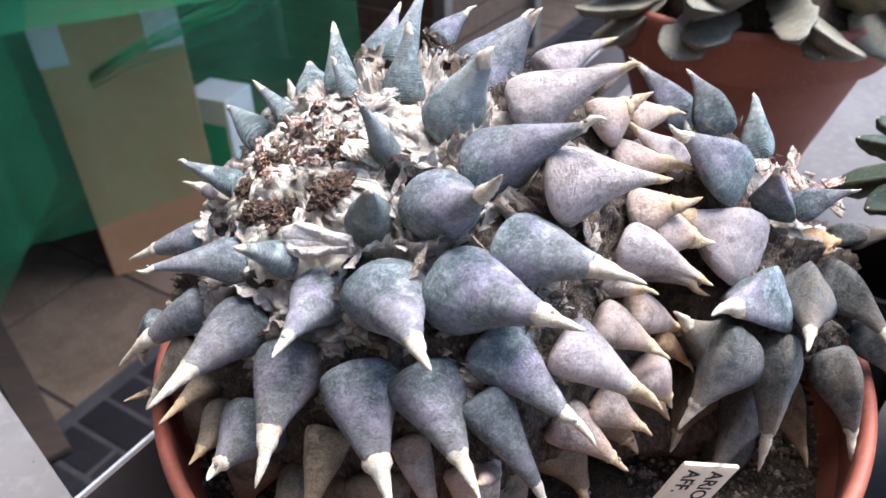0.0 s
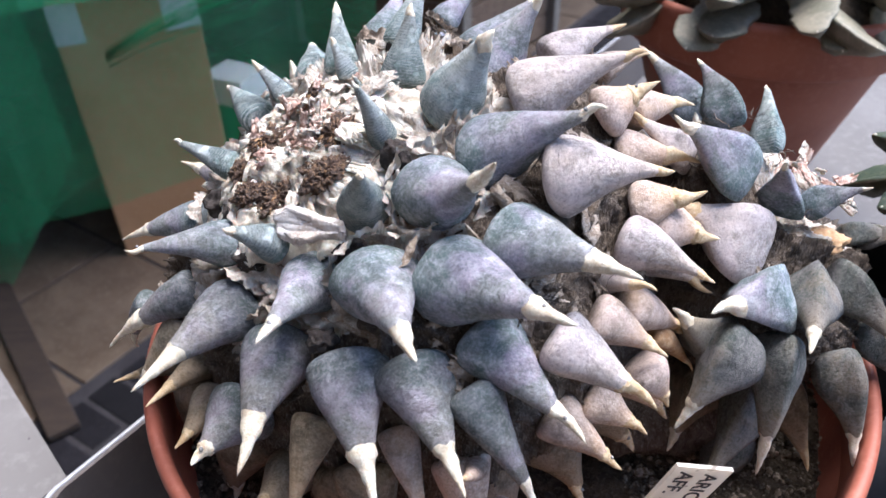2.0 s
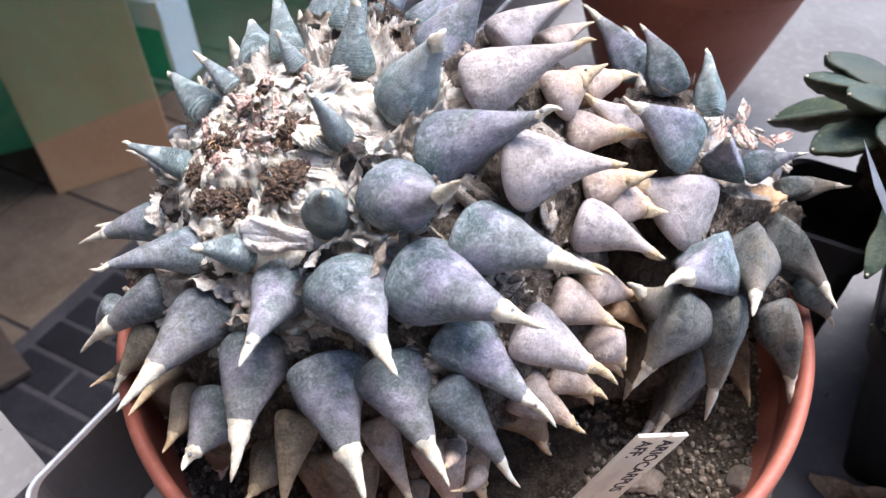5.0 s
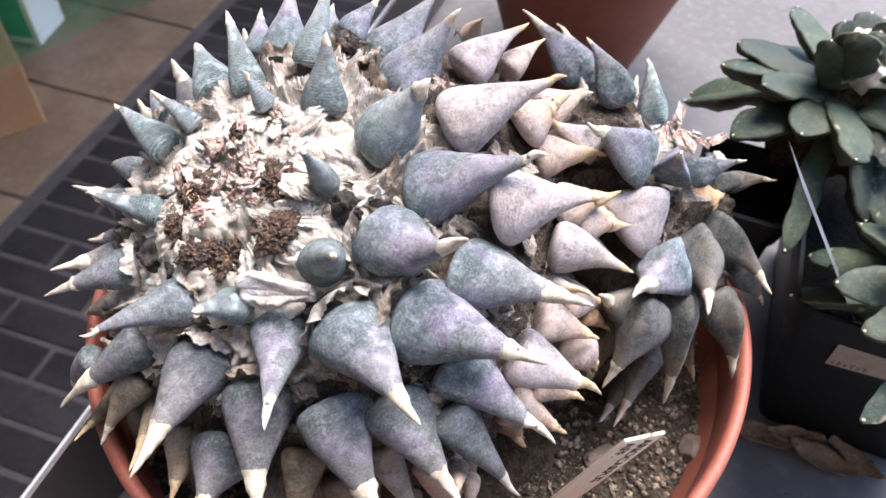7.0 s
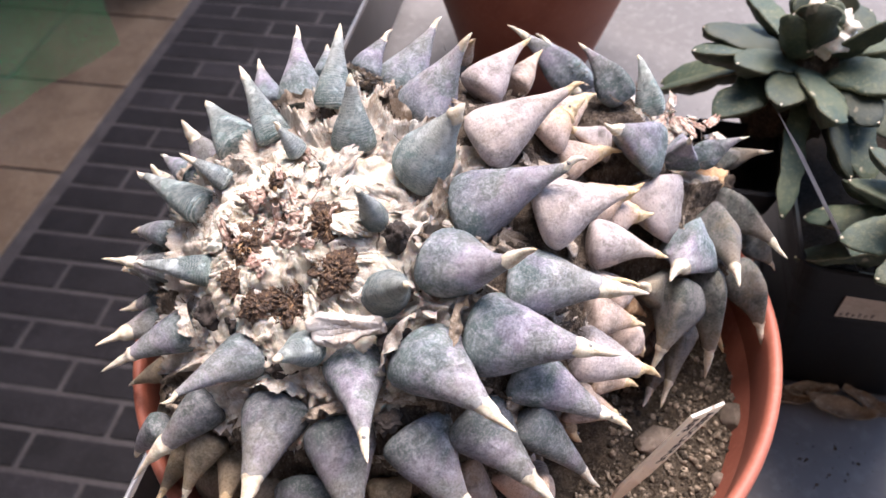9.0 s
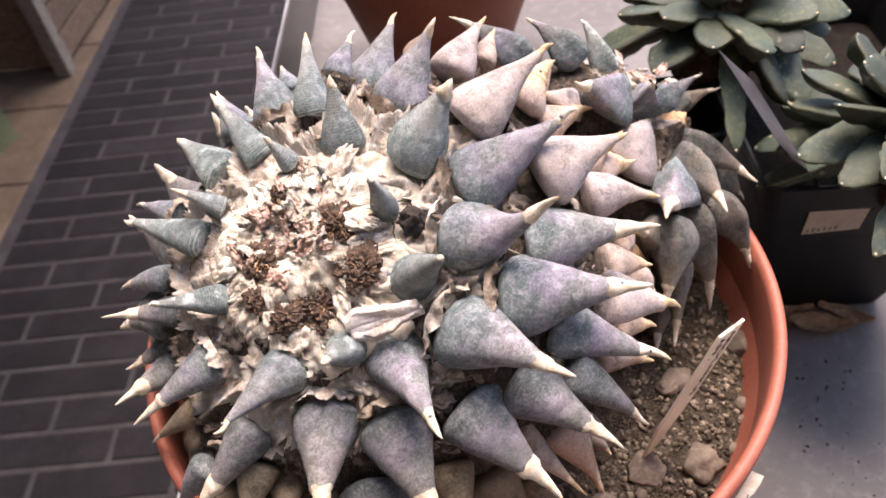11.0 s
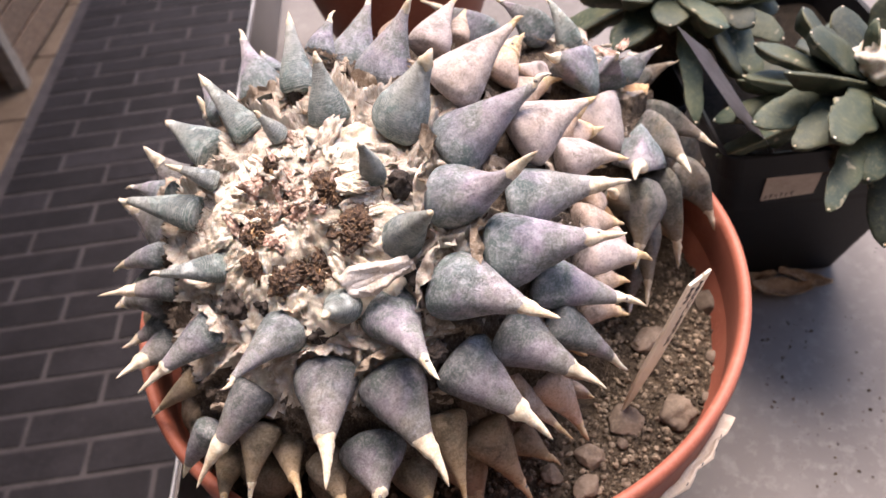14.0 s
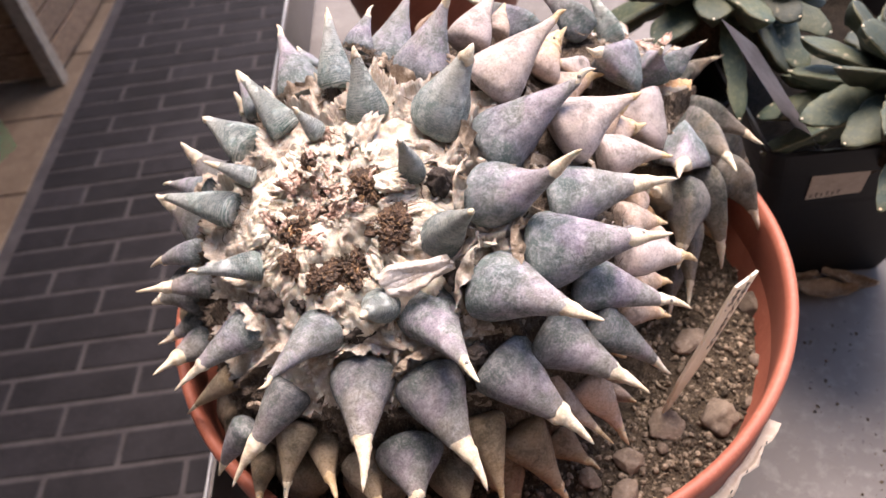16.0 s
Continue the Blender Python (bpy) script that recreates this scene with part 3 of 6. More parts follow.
def grow(host, centre, tip, width, skin, horn_from=0.76, bend=0.35, necked=False):
    """One tubercle: a swollen base that narrows, concave, to a pale horn at its tip."""
    b, t = Vector(centre), Vector(tip)
    middle = {"crown": CROWN, "offset": PUP}[host]
    out = (b - middle).normalized()
    length = (t - b).length
    way = (t - b).normalized()
    start = (way * (1 - abs(bend)) + out * bend).normalized() if bend >= 0 else (way + (way.cross(Vector((0, 0, 1))).cross(way)) * bend).normalized()
    ctrl = b + start * length * 0.45
    rr = random.Random(len(GROWN) * 17 + 5)
    half = width * (0.60 if host == "offset" else 0.52 if skin == "young" else 0.555)
    deep = 1.1 if host == "offset" else 0.40
    flat = 0.06
    seg = 24
    off = Vector((rr.random() * 90, rr.random() * 90, rr.random() * 90))
    crook = rr.uniform(-1, 1)

    def spine(s):
        return b * (1 - s) ** 2 + ctrl * (2 * s * (1 - s)) + t * s * s

    rows = []
    for k in range(7):
        a = math.pi / 2 * (1 - k / 7)
        rows.append((-math.sin(a), math.cos(a) ** 0.48 if k else 0.02))
    count = 30
    shape = NECK if necked else CONE if skin == "young" else PROFILE
    rows += [(i / count, width_at(i / count, shape)) for i in range(count + 1)]
    ref = Vector((0, 0, 1)) if abs(way.z) < 0.85 else out
    rings = []
    along = 0.0
    last = None
    for s, r in rows:
        if s < 0:
            p = b + start * (s * half * deep)
            d = start
        else:
            p = spine(s)
            d = (spine(min(s + 0.02, 1.0)) - spine(max(s - 0.02, 0.0))).normalized()
            if s > horn_from:
                p = p + d.orthogonal() * crook * half * 0.10 * math.sin((s - horn_from) / (1 - horn_from) * math.pi)
        side = d.cross(ref).normalized()
        up = side.cross(d)
        along += (p - last).length if last is not None else 0.0
        last = p
        knob = 0.0
        if s > horn_from:
            q = (s - horn_from) / (1 - horn_from)
            knob = (0.03 + 0.13 * math.sin(q * 9 + off.x) + 0.08 * math.sin(q * 21 + off.y)) * (1 - q)
        ring = []
        for k in range(seg):
            a = 2 * math.pi * k / seg
            cx, cy = math.cos(a), math.sin(a)
            soft = max(0.0, 1 - max(s, 0) * 1.15)
            thick = 0.92 - flat * soft if cy > 0 else 0.98
            keel = 1 + 0.14 * soft * max(0.0, -0.2 - cy) + 0.10 * soft * abs(cx) ** 6
            turn = (math.atan2(cx, -cy) + math.pi / 3) % (2 * math.pi / 3) - math.pi / 3
            facet = 0.56 / max(0.56, math.cos(turn)) if host == "offset" else 1.0
            rad = half * r * keel * (1 + (1.24 * facet - 1) * 0.95 * min(1.0, soft * 1.5) if host == "offset" else 1.0)
            v = p + side * (cx * rad) + up * (cy * rad * (thick + (1 - thick) * min(1, max(s, 0) * 1.2)))
            n = noise.noise(v * 85 + off) * 0.085 + noise.noise(v * 240 + off) * 0.030
            if s > horn_from:
                n += noise.noise(v * 700 + off) * 0.22 + knob
            v = v + (v - p) * n
            ring.append((v - ORIGIN, (max(s, 0.0) / horn_from, along)))
        rings.append((s, ring))
    edge = max(i for i, (s, _) in enumerate(rings) if s <= horn_from)
    torn = (spine(horn_from + 0.02) - spine(horn_from)).normalized()
    for j, k_edge in ((edge - 1, 0.5), (edge, 1.0), (edge + 1, 0.5)):
        s, ring = rings[j]
        rings[j] = (s, [(v + torn * half * 0.13 * k_edge * noise.noise(Vector((math.cos(6.283 * k / seg) * 1.6, math.sin(6.283 * k / seg) * 1.6, 0)) + off), w) for k, (v, w) in enumerate(ring)])

    def skin_mesh(name, chosen, material, cap):
        verts = [v for _, ring in chosen for v, _ in ring]
        uvs = [w for _, ring in chosen for _, w in ring]
        faces = [(i * seg + k, i * seg + (k + 1) % seg, (i + 1) * seg + (k + 1) % seg, (i + 1) * seg + k) for i in range(len(chosen) - 1) for k in range(seg)]
        if cap:
            faces.append(tuple((len(chosen) - 1) * seg + k for k in range(seg)))
        return mesh_of(name, verts, faces, material, uvs)

    split = max(i for i, (s, _) in enumerate(rings) if s <= horn_from)
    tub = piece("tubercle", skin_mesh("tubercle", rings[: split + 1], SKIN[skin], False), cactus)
    horn = HORN_TAN if skin in ("pink", "blush", "tan", "dry") or (skin == "dull" and rr.random() < 0.5) else HORN
    piece("horn_tip", skin_mesh("horn_tip", rings[split:], horn, True), tub)
    if skin != "dry" and host == "crown" and horn_from < 0.85 and rr.random() < 0.6:
        s = horn_from + (1 - horn_from) * rr.uniform(0.15, 0.35)
        p = spine(s)
        d = (spine(s + 0.02) - spine(s - 0.02)).normalized()
        up = d.cross(ref).normalized().cross(d)
        bm = bmesh.new()
        bmesh.ops.create_icosphere(bm, subdivisions=2, radius=half * 0.065)
        for v in bm.verts:
            v.co = v.co * (1 + 0.4 * noise.noise(v.co * 900 + off)) + p + up * half * width_at(s) * 0.86 - ORIGIN
        part("areole", bm, AREOLE, tub)
    reach = (b - APEX).length
    if host == "crown" and skin != "young" and 0.024 < reach < 0.064 and b.z > 0.190:
        verts, faces, steps, rows_f = [], [], 90, 9
        side = start.cross(ref).normalized()
        up = side.cross(start)
        inward = (APEX - b).normalized()
        for i in range(steps):
            a = 2 * math.pi * i / steps
            way_out = side * math.cos(a) + up * math.sin(a)
            round_a = Vector((math.cos(a), math.sin(a), 0)) * 1.7 + off
            high = -0.26 + 0.22 * way_out.dot(inward) + 0.45 * noise.noise(round_a) + 0.22 * noise.noise(round_a * 3.1)
            high = max(-0.50, min(0.14, high))
            for j in range(rows_f):
                q = j / (rows_f - 1)
                s = -0.55 + q * (high + 0.55)
                crease = noise.noise(round_a * 2.6 + Vector((0, 0, q * 1.2))) + 0.5 * noise.noise(round_a * 7 + Vector((0, 0, q * 2)))
                rad = half * ((width_at(s * half / length, shape) if s > 0 else 1.0) + 0.03 + 0.16 * q * q + (0.05 + 0.22 * q) * crease)
                verts.append(b + start * half * s + way_out * rad - ORIGIN)
        for i in range(steps):
            for j in range(rows_f - 1):
                k, m = i * rows_f + j, (i + 1) % steps * rows_f + j
                faces.append((k, k + 1, m + 1, m))
        pale = reach < 0.052
        piece("papery_collar", mesh_of("papery_collar", verts, faces, PALE_PAPER if pale else PAPER), tub, "pale crumpled skin round the tubercle's foot" if pale else "torn tan skin round the tubercle's foot")
    GROWN.append((host, b, t, width))
    return tub


crown, offset = "crown", "offset"
grow(crown, (-0.0231, -0.0444, 0.2287), (-0.0077, -0.0675, 0.2502), 0.0178, "grey", 0.70, -0.55, True)
grow(crown, (-0.0087, -0.0319, 0.2326), (0.0189, -0.0448, 0.2513), 0.0191, "grey", 0.84, 0.22)
grow(crown, (0.0106, -0.0421, 0.2322), (0.0365, -0.0471, 0.2359), 0.0190, "blush", 0.86, 0.22)
grow(crown, (-0.0017, -0.0537, 0.2204), (0.0261, -0.0729, 0.2234), 0.0182, "grey", 0.66, 0.22)
grow(crown, (-0.0169, -0.0630, 0.2156), (0.0101, -0.0862, 0.2214), 0.0205, "grey", 0.72, 0.22)
grow(crown, (-0.0354, -0.0626, 0.2140), (-0.0237, -0.0942, 0.2181), 0.0188, "grey", 0.72, 0.22)
grow(crown, (-0.0525, -0.0515, 0.2056), (-0.0594, -0.0871, 0.2158), 0.0158, "grey", 0.78, 0.22)
grow(crown, (-0.0802, -0.0378, 0.2066), (-0.1045, -0.0482, 0.2111), 0.0125, "grey", 0.84, 0.22)
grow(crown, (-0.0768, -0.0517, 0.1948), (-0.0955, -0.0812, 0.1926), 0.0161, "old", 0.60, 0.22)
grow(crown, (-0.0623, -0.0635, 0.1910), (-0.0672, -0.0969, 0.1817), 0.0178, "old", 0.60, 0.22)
grow(crown, (-0.0080, -0.0709, 0.2015), (0.0139, -0.0942, 0.1925), 0.0160, "grey", 0.70, 0.22)
grow(crown, (0.0099, -0.0726, 0.2040), (0.0334, -0.0803, 0.1880), 0.0144, "blush", 0.62, 0.22)
grow(crown, (-0.0328, 0.0021, 0.2376), (-0.0300, 0.0083, 0.2576), 0.0121, "young", 0.84, 0.10)
grow(crown, (-0.0257, 0.0611, 0.2228), (-0.0207, 0.0814, 0.2218), 0.0090, "grey", 0.72, 0.22)
grow(crown, (-0.0494, 0.0567, 0.2194), (-0.0475, 0.0814, 0.2223), 0.0110, "grey", 0.72, 0.22)
grow(crown, (-0.0537, 0.0211, 0.2326), (-0.0577, 0.0416, 0.2466), 0.0103, "young", 0.80, 0.10)
grow(crown, (-0.0191, -0.0165, 0.2380), (-0.0071, -0.0219, 0.2613), 0.0180, "young", 0.80, 0.10)
grow(crown, (0.0026, -0.0160, 0.2413), (0.0328, -0.0170, 0.2536), 0.0180, "blush", 0.86, 0.22)
grow(crown, (0.0114, 0.0081, 0.2419), (0.0342, 0.0195, 0.2472), 0.0132, "blush", 0.82, 0.22)
grow(crown, (0.0261, 0.0127, 0.2359), (0.0454, 0.0306, 0.2331), 0.0090, "pink", 0.72, 0.22)
grow(crown, (0.0290, 0.0647, 0.2142), (0.0308, 0.0558, 0.2267), 0.0080, "pink", 0.72, 0.22)
grow(crown, (-0.0646, 0.0323, 0.2239), (-0.0706, 0.0568, 0.2263), 0.0135, "young", 0.86, 0.10)
grow(crown, (-0.0719, 0.0133, 0.2268), (-0.0826, 0.0203, 0.2353), 0.0066, "young", 0.72, 0.10)
grow(crown, (-0.0818, 0.0139, 0.2187), (-0.0983, 0.0387, 0.2181), 0.0110, "young", 0.84, 0.10)
grow(crown, (-0.0848, -0.0088, 0.2135), (-0.1038, -0.0038, 0.2196), 0.0090, "young", 0.88, 0.10)
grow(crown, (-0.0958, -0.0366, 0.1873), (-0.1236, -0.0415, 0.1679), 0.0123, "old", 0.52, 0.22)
grow(crown, (0.0302, -0.0415, 0.2110), (0.0514, -0.0510, 0.2044), 0.0141, "blush", 0.82, 0.22)
grow(crown, (0.0418, -0.0296, 0.2072), (0.0570, -0.0335, 0.2058), 0.0150, "pink", 0.55, 0.22)
grow(crown, (0.0350, -0.0290, 0.2140), (0.0511, -0.0319, 0.2205), 0.0135, "pink", 0.50, 0.22)
grow(crown, (0.0356, -0.0585, 0.1796), (0.0434, -0.0615, 0.1675), 0.0130, "pink", 0.60, 0.22)
grow(offset, (0.0701, -0.0409, 0.1915), (0.0509, -0.0552, 0.1973), 0.0155, "grey", 0.62, 0.22)
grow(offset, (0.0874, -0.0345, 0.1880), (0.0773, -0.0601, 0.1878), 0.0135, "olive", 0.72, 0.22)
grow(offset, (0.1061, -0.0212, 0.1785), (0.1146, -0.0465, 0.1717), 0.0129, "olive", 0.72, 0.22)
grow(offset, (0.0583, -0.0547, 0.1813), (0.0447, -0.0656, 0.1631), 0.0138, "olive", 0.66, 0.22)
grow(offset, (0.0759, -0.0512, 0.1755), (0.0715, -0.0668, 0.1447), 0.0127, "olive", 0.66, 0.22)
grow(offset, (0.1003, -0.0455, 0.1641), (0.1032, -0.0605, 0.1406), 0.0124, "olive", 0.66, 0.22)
grow(offset, (0.0610, -0.0155, 0.2199), (0.0430, -0.0159, 0.2350), 0.0145, "grey", 0.70, 0.22)
grow(offset, (0.0685, 0.0151, 0.2227), (0.0615, 0.0329, 0.2306), 0.0109, "grey", 0.86, 0.22)
grow(offset, (0.0818, 0.0095, 0.2151), (0.0832, 0.0250, 0.2250), 0.0085, "young", 0.92, 0.10)
grow(offset, (0.0810, -0.0114, 0.2059), (0.0729, -0.0238, 0.2247), 0.0116, "grey", 0.85, 0.22)
grow(offset, (0.0919, -0.0139, 0.2057), (0.1013, -0.0209, 0.2151), 0.0080, "grey", 0.85, 0.22)
grow(offset, (0.1201, -0.0001, 0.1828), (0.1284, -0.0111, 0.1921), 0.0070, "olive", 0.72, 0.22)
grow(offset, (0.1120, -0.0020, 0.1860), (0.1310, -0.0020, 0.1830), 0.0065, "olive", 0.72, 0.22)
grow(offset, (0.0485, -0.0069, 0.2186), (0.0310, -0.0105, 0.2336), 0.0092, "blush", 0.72, 0.22)
grow(offset, (0.0681, 0.0493, 0.2072), (0.0505, 0.0693, 0.2204), 0.0118, "grey", 0.72, 0.22)
grow(crown, (0.0351, -0.0016, 0.2296), (0.0562, 0.0087, 0.2256), 0.0120, "pink", 0.50, 0.22)
grow(crown, (0.0249, -0.0123, 0.2343), (0.0391, -0.0104, 0.2423), 0.0135, "pink", 0.50, 0.22)
grow(crown, (0.0302, -0.0146, 0.2223), (0.0535, -0.0151, 0.2192), 0.0130, "pink", 0.55, 0.22)
grow(crown, (0.0115, -0.0693, 0.1729), (0.0288, -0.0777, 0.1607), 0.0138, "pink", 0.72, 0.22)
grow(crown, (-0.0114, -0.0819, 0.1941), (0.0062, -0.0969, 0.1680), 0.0123, "old", 0.70, 0.22)
grow(crown, (0.0219, -0.0649, 0.1746), (0.0359, -0.0708, 0.1670), 0.0125, "pink", 0.60, 0.22)
grow(crown, (0.0215, -0.0583, 0.1986), (0.0400, -0.0615, 0.1874), 0.0125, "pink", 0.62, 0.22)
grow(crown, (0.0398, -0.0487, 0.1845), (0.0532, -0.0479, 0.1679), 0.0075, "dry", 0.72, 0.22)
grow(crown, (0.0192, -0.0393, 0.1969), (0.0334, -0.0616, 0.2104), 0.0110, "blush", 0.72, 0.22)
grow(crown, (-0.0640, -0.0474, 0.2139), (-0.0739, -0.0552, 0.2234), 0.0102, "young", 0.85, 0.10)
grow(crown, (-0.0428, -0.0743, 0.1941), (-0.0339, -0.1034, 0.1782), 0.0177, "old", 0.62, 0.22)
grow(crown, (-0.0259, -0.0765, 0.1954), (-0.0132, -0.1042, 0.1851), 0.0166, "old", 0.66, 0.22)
grow(crown, (-0.0345, 0.0171, 0.2426), (-0.0261, 0.0302, 0.2605), 0.0104, "young", 0.86, 0.10)
grow(crown, (-0.0415, 0.0307, 0.2367), (-0.0354, 0.0548, 0.2483), 0.0136, "grey", 0.80, 0.22)
grow(crown, (-0.0096, 0.0269, 0.2343), (0.0097, 0.0370, 0.2507), 0.0171, "grey", 0.84, 0.22)
grow(crown, (-0.0069, 0.0103, 0.2374), (0.0089, 0.0104, 0.2601), 0.0183, "grey", 0.82, 0.22)
grow(crown, (-0.0213, 0.0239, 0.2470), (-0.0094, 0.0305, 0.2543), 0.0087, "grey", 0.72, 0.22)
grow(crown, (-0.0822, 0.0368, 0.2124), (-0.0920, 0.0679, 0.1998), 0.0080, "grey", 0.70, 0.22)
grow(crown, (-0.0955, 0.0285, 0.1972), (-0.1108, 0.0539, 0.1786), 0.0086, "grey", 0.58, 0.22)
grow(crown, (-0.0971, 0.0176, 0.1916), (-0.1193, 0.0317, 0.1909), 0.0096, "old", 0.50, 0.22)
grow(crown, (-0.1046, 0.0266, 0.1680), (-0.1221, 0.0313, 0.1636), 0.0111, "old", 0.62, 0.22)
grow(crown, (-0.1075, 0.0146, 0.1705), (-0.1276, 0.0051, 0.1788), 0.0113, "old", 0.52, 0.22)
grow(crown, (-0.0960, -0.0163, 0.1992), (-0.1237, -0.0150, 0.1896), 0.0120, "grey", 0.60, 0.22)
grow(crown, (-0.1119, -0.0332, 0.1787), (-0.1264, -0.0222, 0.1488), 0.0082, "old", 0.62, 0.22)
grow(crown, (-0.1066, -0.0097, 0.1752), (-0.1257, 0.0070, 0.1499), 0.0080, "dull", 0.72, 0.22)
grow(crown, (-0.0898, -0.0365, 0.1637), (-0.1012, -0.0692, 0.1730), 0.0133, "dull", 0.72, 0.22)
grow(crown, (-0.0990, -0.0419, 0.1766), (-0.1133, -0.0528, 0.1608), 0.0109, "dull", 0.72, 0.22)
grow(crown, (-0.0358, -0.0274, 0.2340), (-0.0420, -0.0330, 0.2527), 0.0080, "young", 0.90, 0.10)
grow(crown, (-0.0400, -0.0441, 0.2229), (-0.0378, -0.0600, 0.2425), 0.0128, "young", 0.94, 0.30)
grow(crown, (-0.0495, 0.0055, 0.2375), (-0.0544, 0.0079, 0.2476), 0.0066, "young", 0.80, 0.10)
grow(crown, (-0.0411, -0.0053, 0.2307), (-0.0462, -0.0070, 0.2426), 0.0051, "young", 0.95, 0.10)
grow(crown, (-0.0753, -0.0679, 0.1711), (-0.0839, -0.0862, 0.1706), 0.0179, "old", 0.72, 0.22)
grow(crown, (-0.0530, -0.0761, 0.1753), (-0.0601, -0.0933, 0.1522), 0.0110, "tan", 0.72, 0.22)
grow(crown, (-0.0402, -0.0777, 0.1571), (-0.0354, -0.0970, 0.1296), 0.0150, "tan", 0.72, 0.22)
grow(crown, (-0.0241, -0.0778, 0.1339), (-0.0209, -0.0953, 0.1344), 0.0112, "tan", 0.72, 0.22)
grow(crown, (-0.0307, -0.0797, 0.1764), (-0.0207, -0.0997, 0.1581), 0.0090, "pink", 0.72, 0.22)
grow(crown, (-0.0146, -0.0801, 0.1651), (-0.0091, -0.0966, 0.1397), 0.0135, "pink", 0.72, 0.22)
grow(crown, (-0.0032, -0.0815, 0.1493), (-0.0127, -0.0996, 0.1744), 0.0055, "pink", 0.72, 0.22)
grow(crown, (-0.0103, -0.0866, 0.1734), (-0.0157, -0.1019, 0.1883), 0.0054, "pink", 0.72, 0.22)
grow(crown, (-0.0444, -0.0748, 0.1283), (-0.0499, -0.0876, 0.1263), 0.0094, "tan", 0.72, 0.22)
grow(crown, (-0.1093, -0.0238, 0.1461), (-0.1207, -0.0502, 0.1618), 0.0095, "dull", 0.72, 0.22)
grow(crown, (-0.0864, -0.0579, 0.1628), (-0.0919, -0.0778, 0.1663), 0.0126, "dull", 0.72, 0.22)
grow(crown, (-0.0642, -0.0697, 0.1467), (-0.0701, -0.0894, 0.1561), 0.0141, "dull", 0.72, 0.22)
grow(offset, (0.0637, -0.0240, 0.2002), (0.0450, -0.0245, 0.2128), 0.0190, "blush", 0.72, 0.22)
grow(offset, (0.0585, -0.0450, 0.1770), (0.0421, -0.0505, 0.1950), 0.0150, "olive", 0.72, 0.22)
grow(crown, (0.0300, -0.0500, 0.1960), (0.0500, -0.0440, 0.1800), 0.0130, "pink", 0.72, 0.22)
grow(crown, (0.0330, -0.0530, 0.1730), (0.0460, -0.0560, 0.1560), 0.0130, "pink", 0.72, 0.22)
grow(crown, (0.0400, -0.0250, 0.1950), (0.0580, -0.0360, 0.1880), 0.0140, "blush", 0.72, 0.22)
grow(offset, (0.0740, -0.0450, 0.1520), (0.0560, -0.0660, 0.1320), 0.0125, "olive", 0.72, 0.22)
grow(offset, (0.1160, -0.0280, 0.1620), (0.1285, -0.0344, 0.1454), 0.0094, "olive", 0.72, 0.22)
grow(offset, (0.0800, 0.0580, 0.1960), (0.0746, 0.0885, 0.1995), 0.0115, "grey", 0.72, 0.22)
grow(offset, (0.0747, -0.0401, 0.1260), (0.0560, -0.0579, 0.1200), 0.0125, "olive", 0.72, 0.22)

# the flanks that face away
for host, middle, ring_r, count, size in (("crown", CROWN, (0.080, 0.078, 0.062), 120, 0.019), ("offset", PUP, (0.040, 0.042, 0.046), 46, 0.014)):
    rr = random.Random(5)
    for k in range(count):
        p = math.asin(0.72 - 1.22 * k / count)
        a = k * 2.39996
        d = Vector((math.cos(p) * math.cos(a), math.cos(p) * math.sin(a), math.sin(p)))
        b = middle + Vector((d.x * ring_r[0], d.y * ring_r[1], d.z * ring_r[2])) * 0.96
        gap = min((b - c).length / (w + size) for _, c, _, w in GROWN)
        if gap < 0.44 or b.z < SOIL_Z + 0.012 or (host == "crown" and (b - PUP).length < 0.052) or (host == "offset" and (b - CROWN).length < 0.075):
            continue
        if (b.y < 0.03 or b.z > 0.205) and b.z > 0.150:
            continue
        t = b + d * 0.018 + Vector((0, 0, -0.010 if d.z < 0.35 else 0.010))
        if math.hypot(t.x, t.y) > 0.112 and t.z < 0.16:
            t = b + Vector((0, 0, -0.022)) + d * 0.010
        t.z = max(t.z, SOIL_Z + 0.004)
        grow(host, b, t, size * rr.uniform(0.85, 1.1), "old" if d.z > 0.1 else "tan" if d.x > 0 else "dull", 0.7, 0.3)


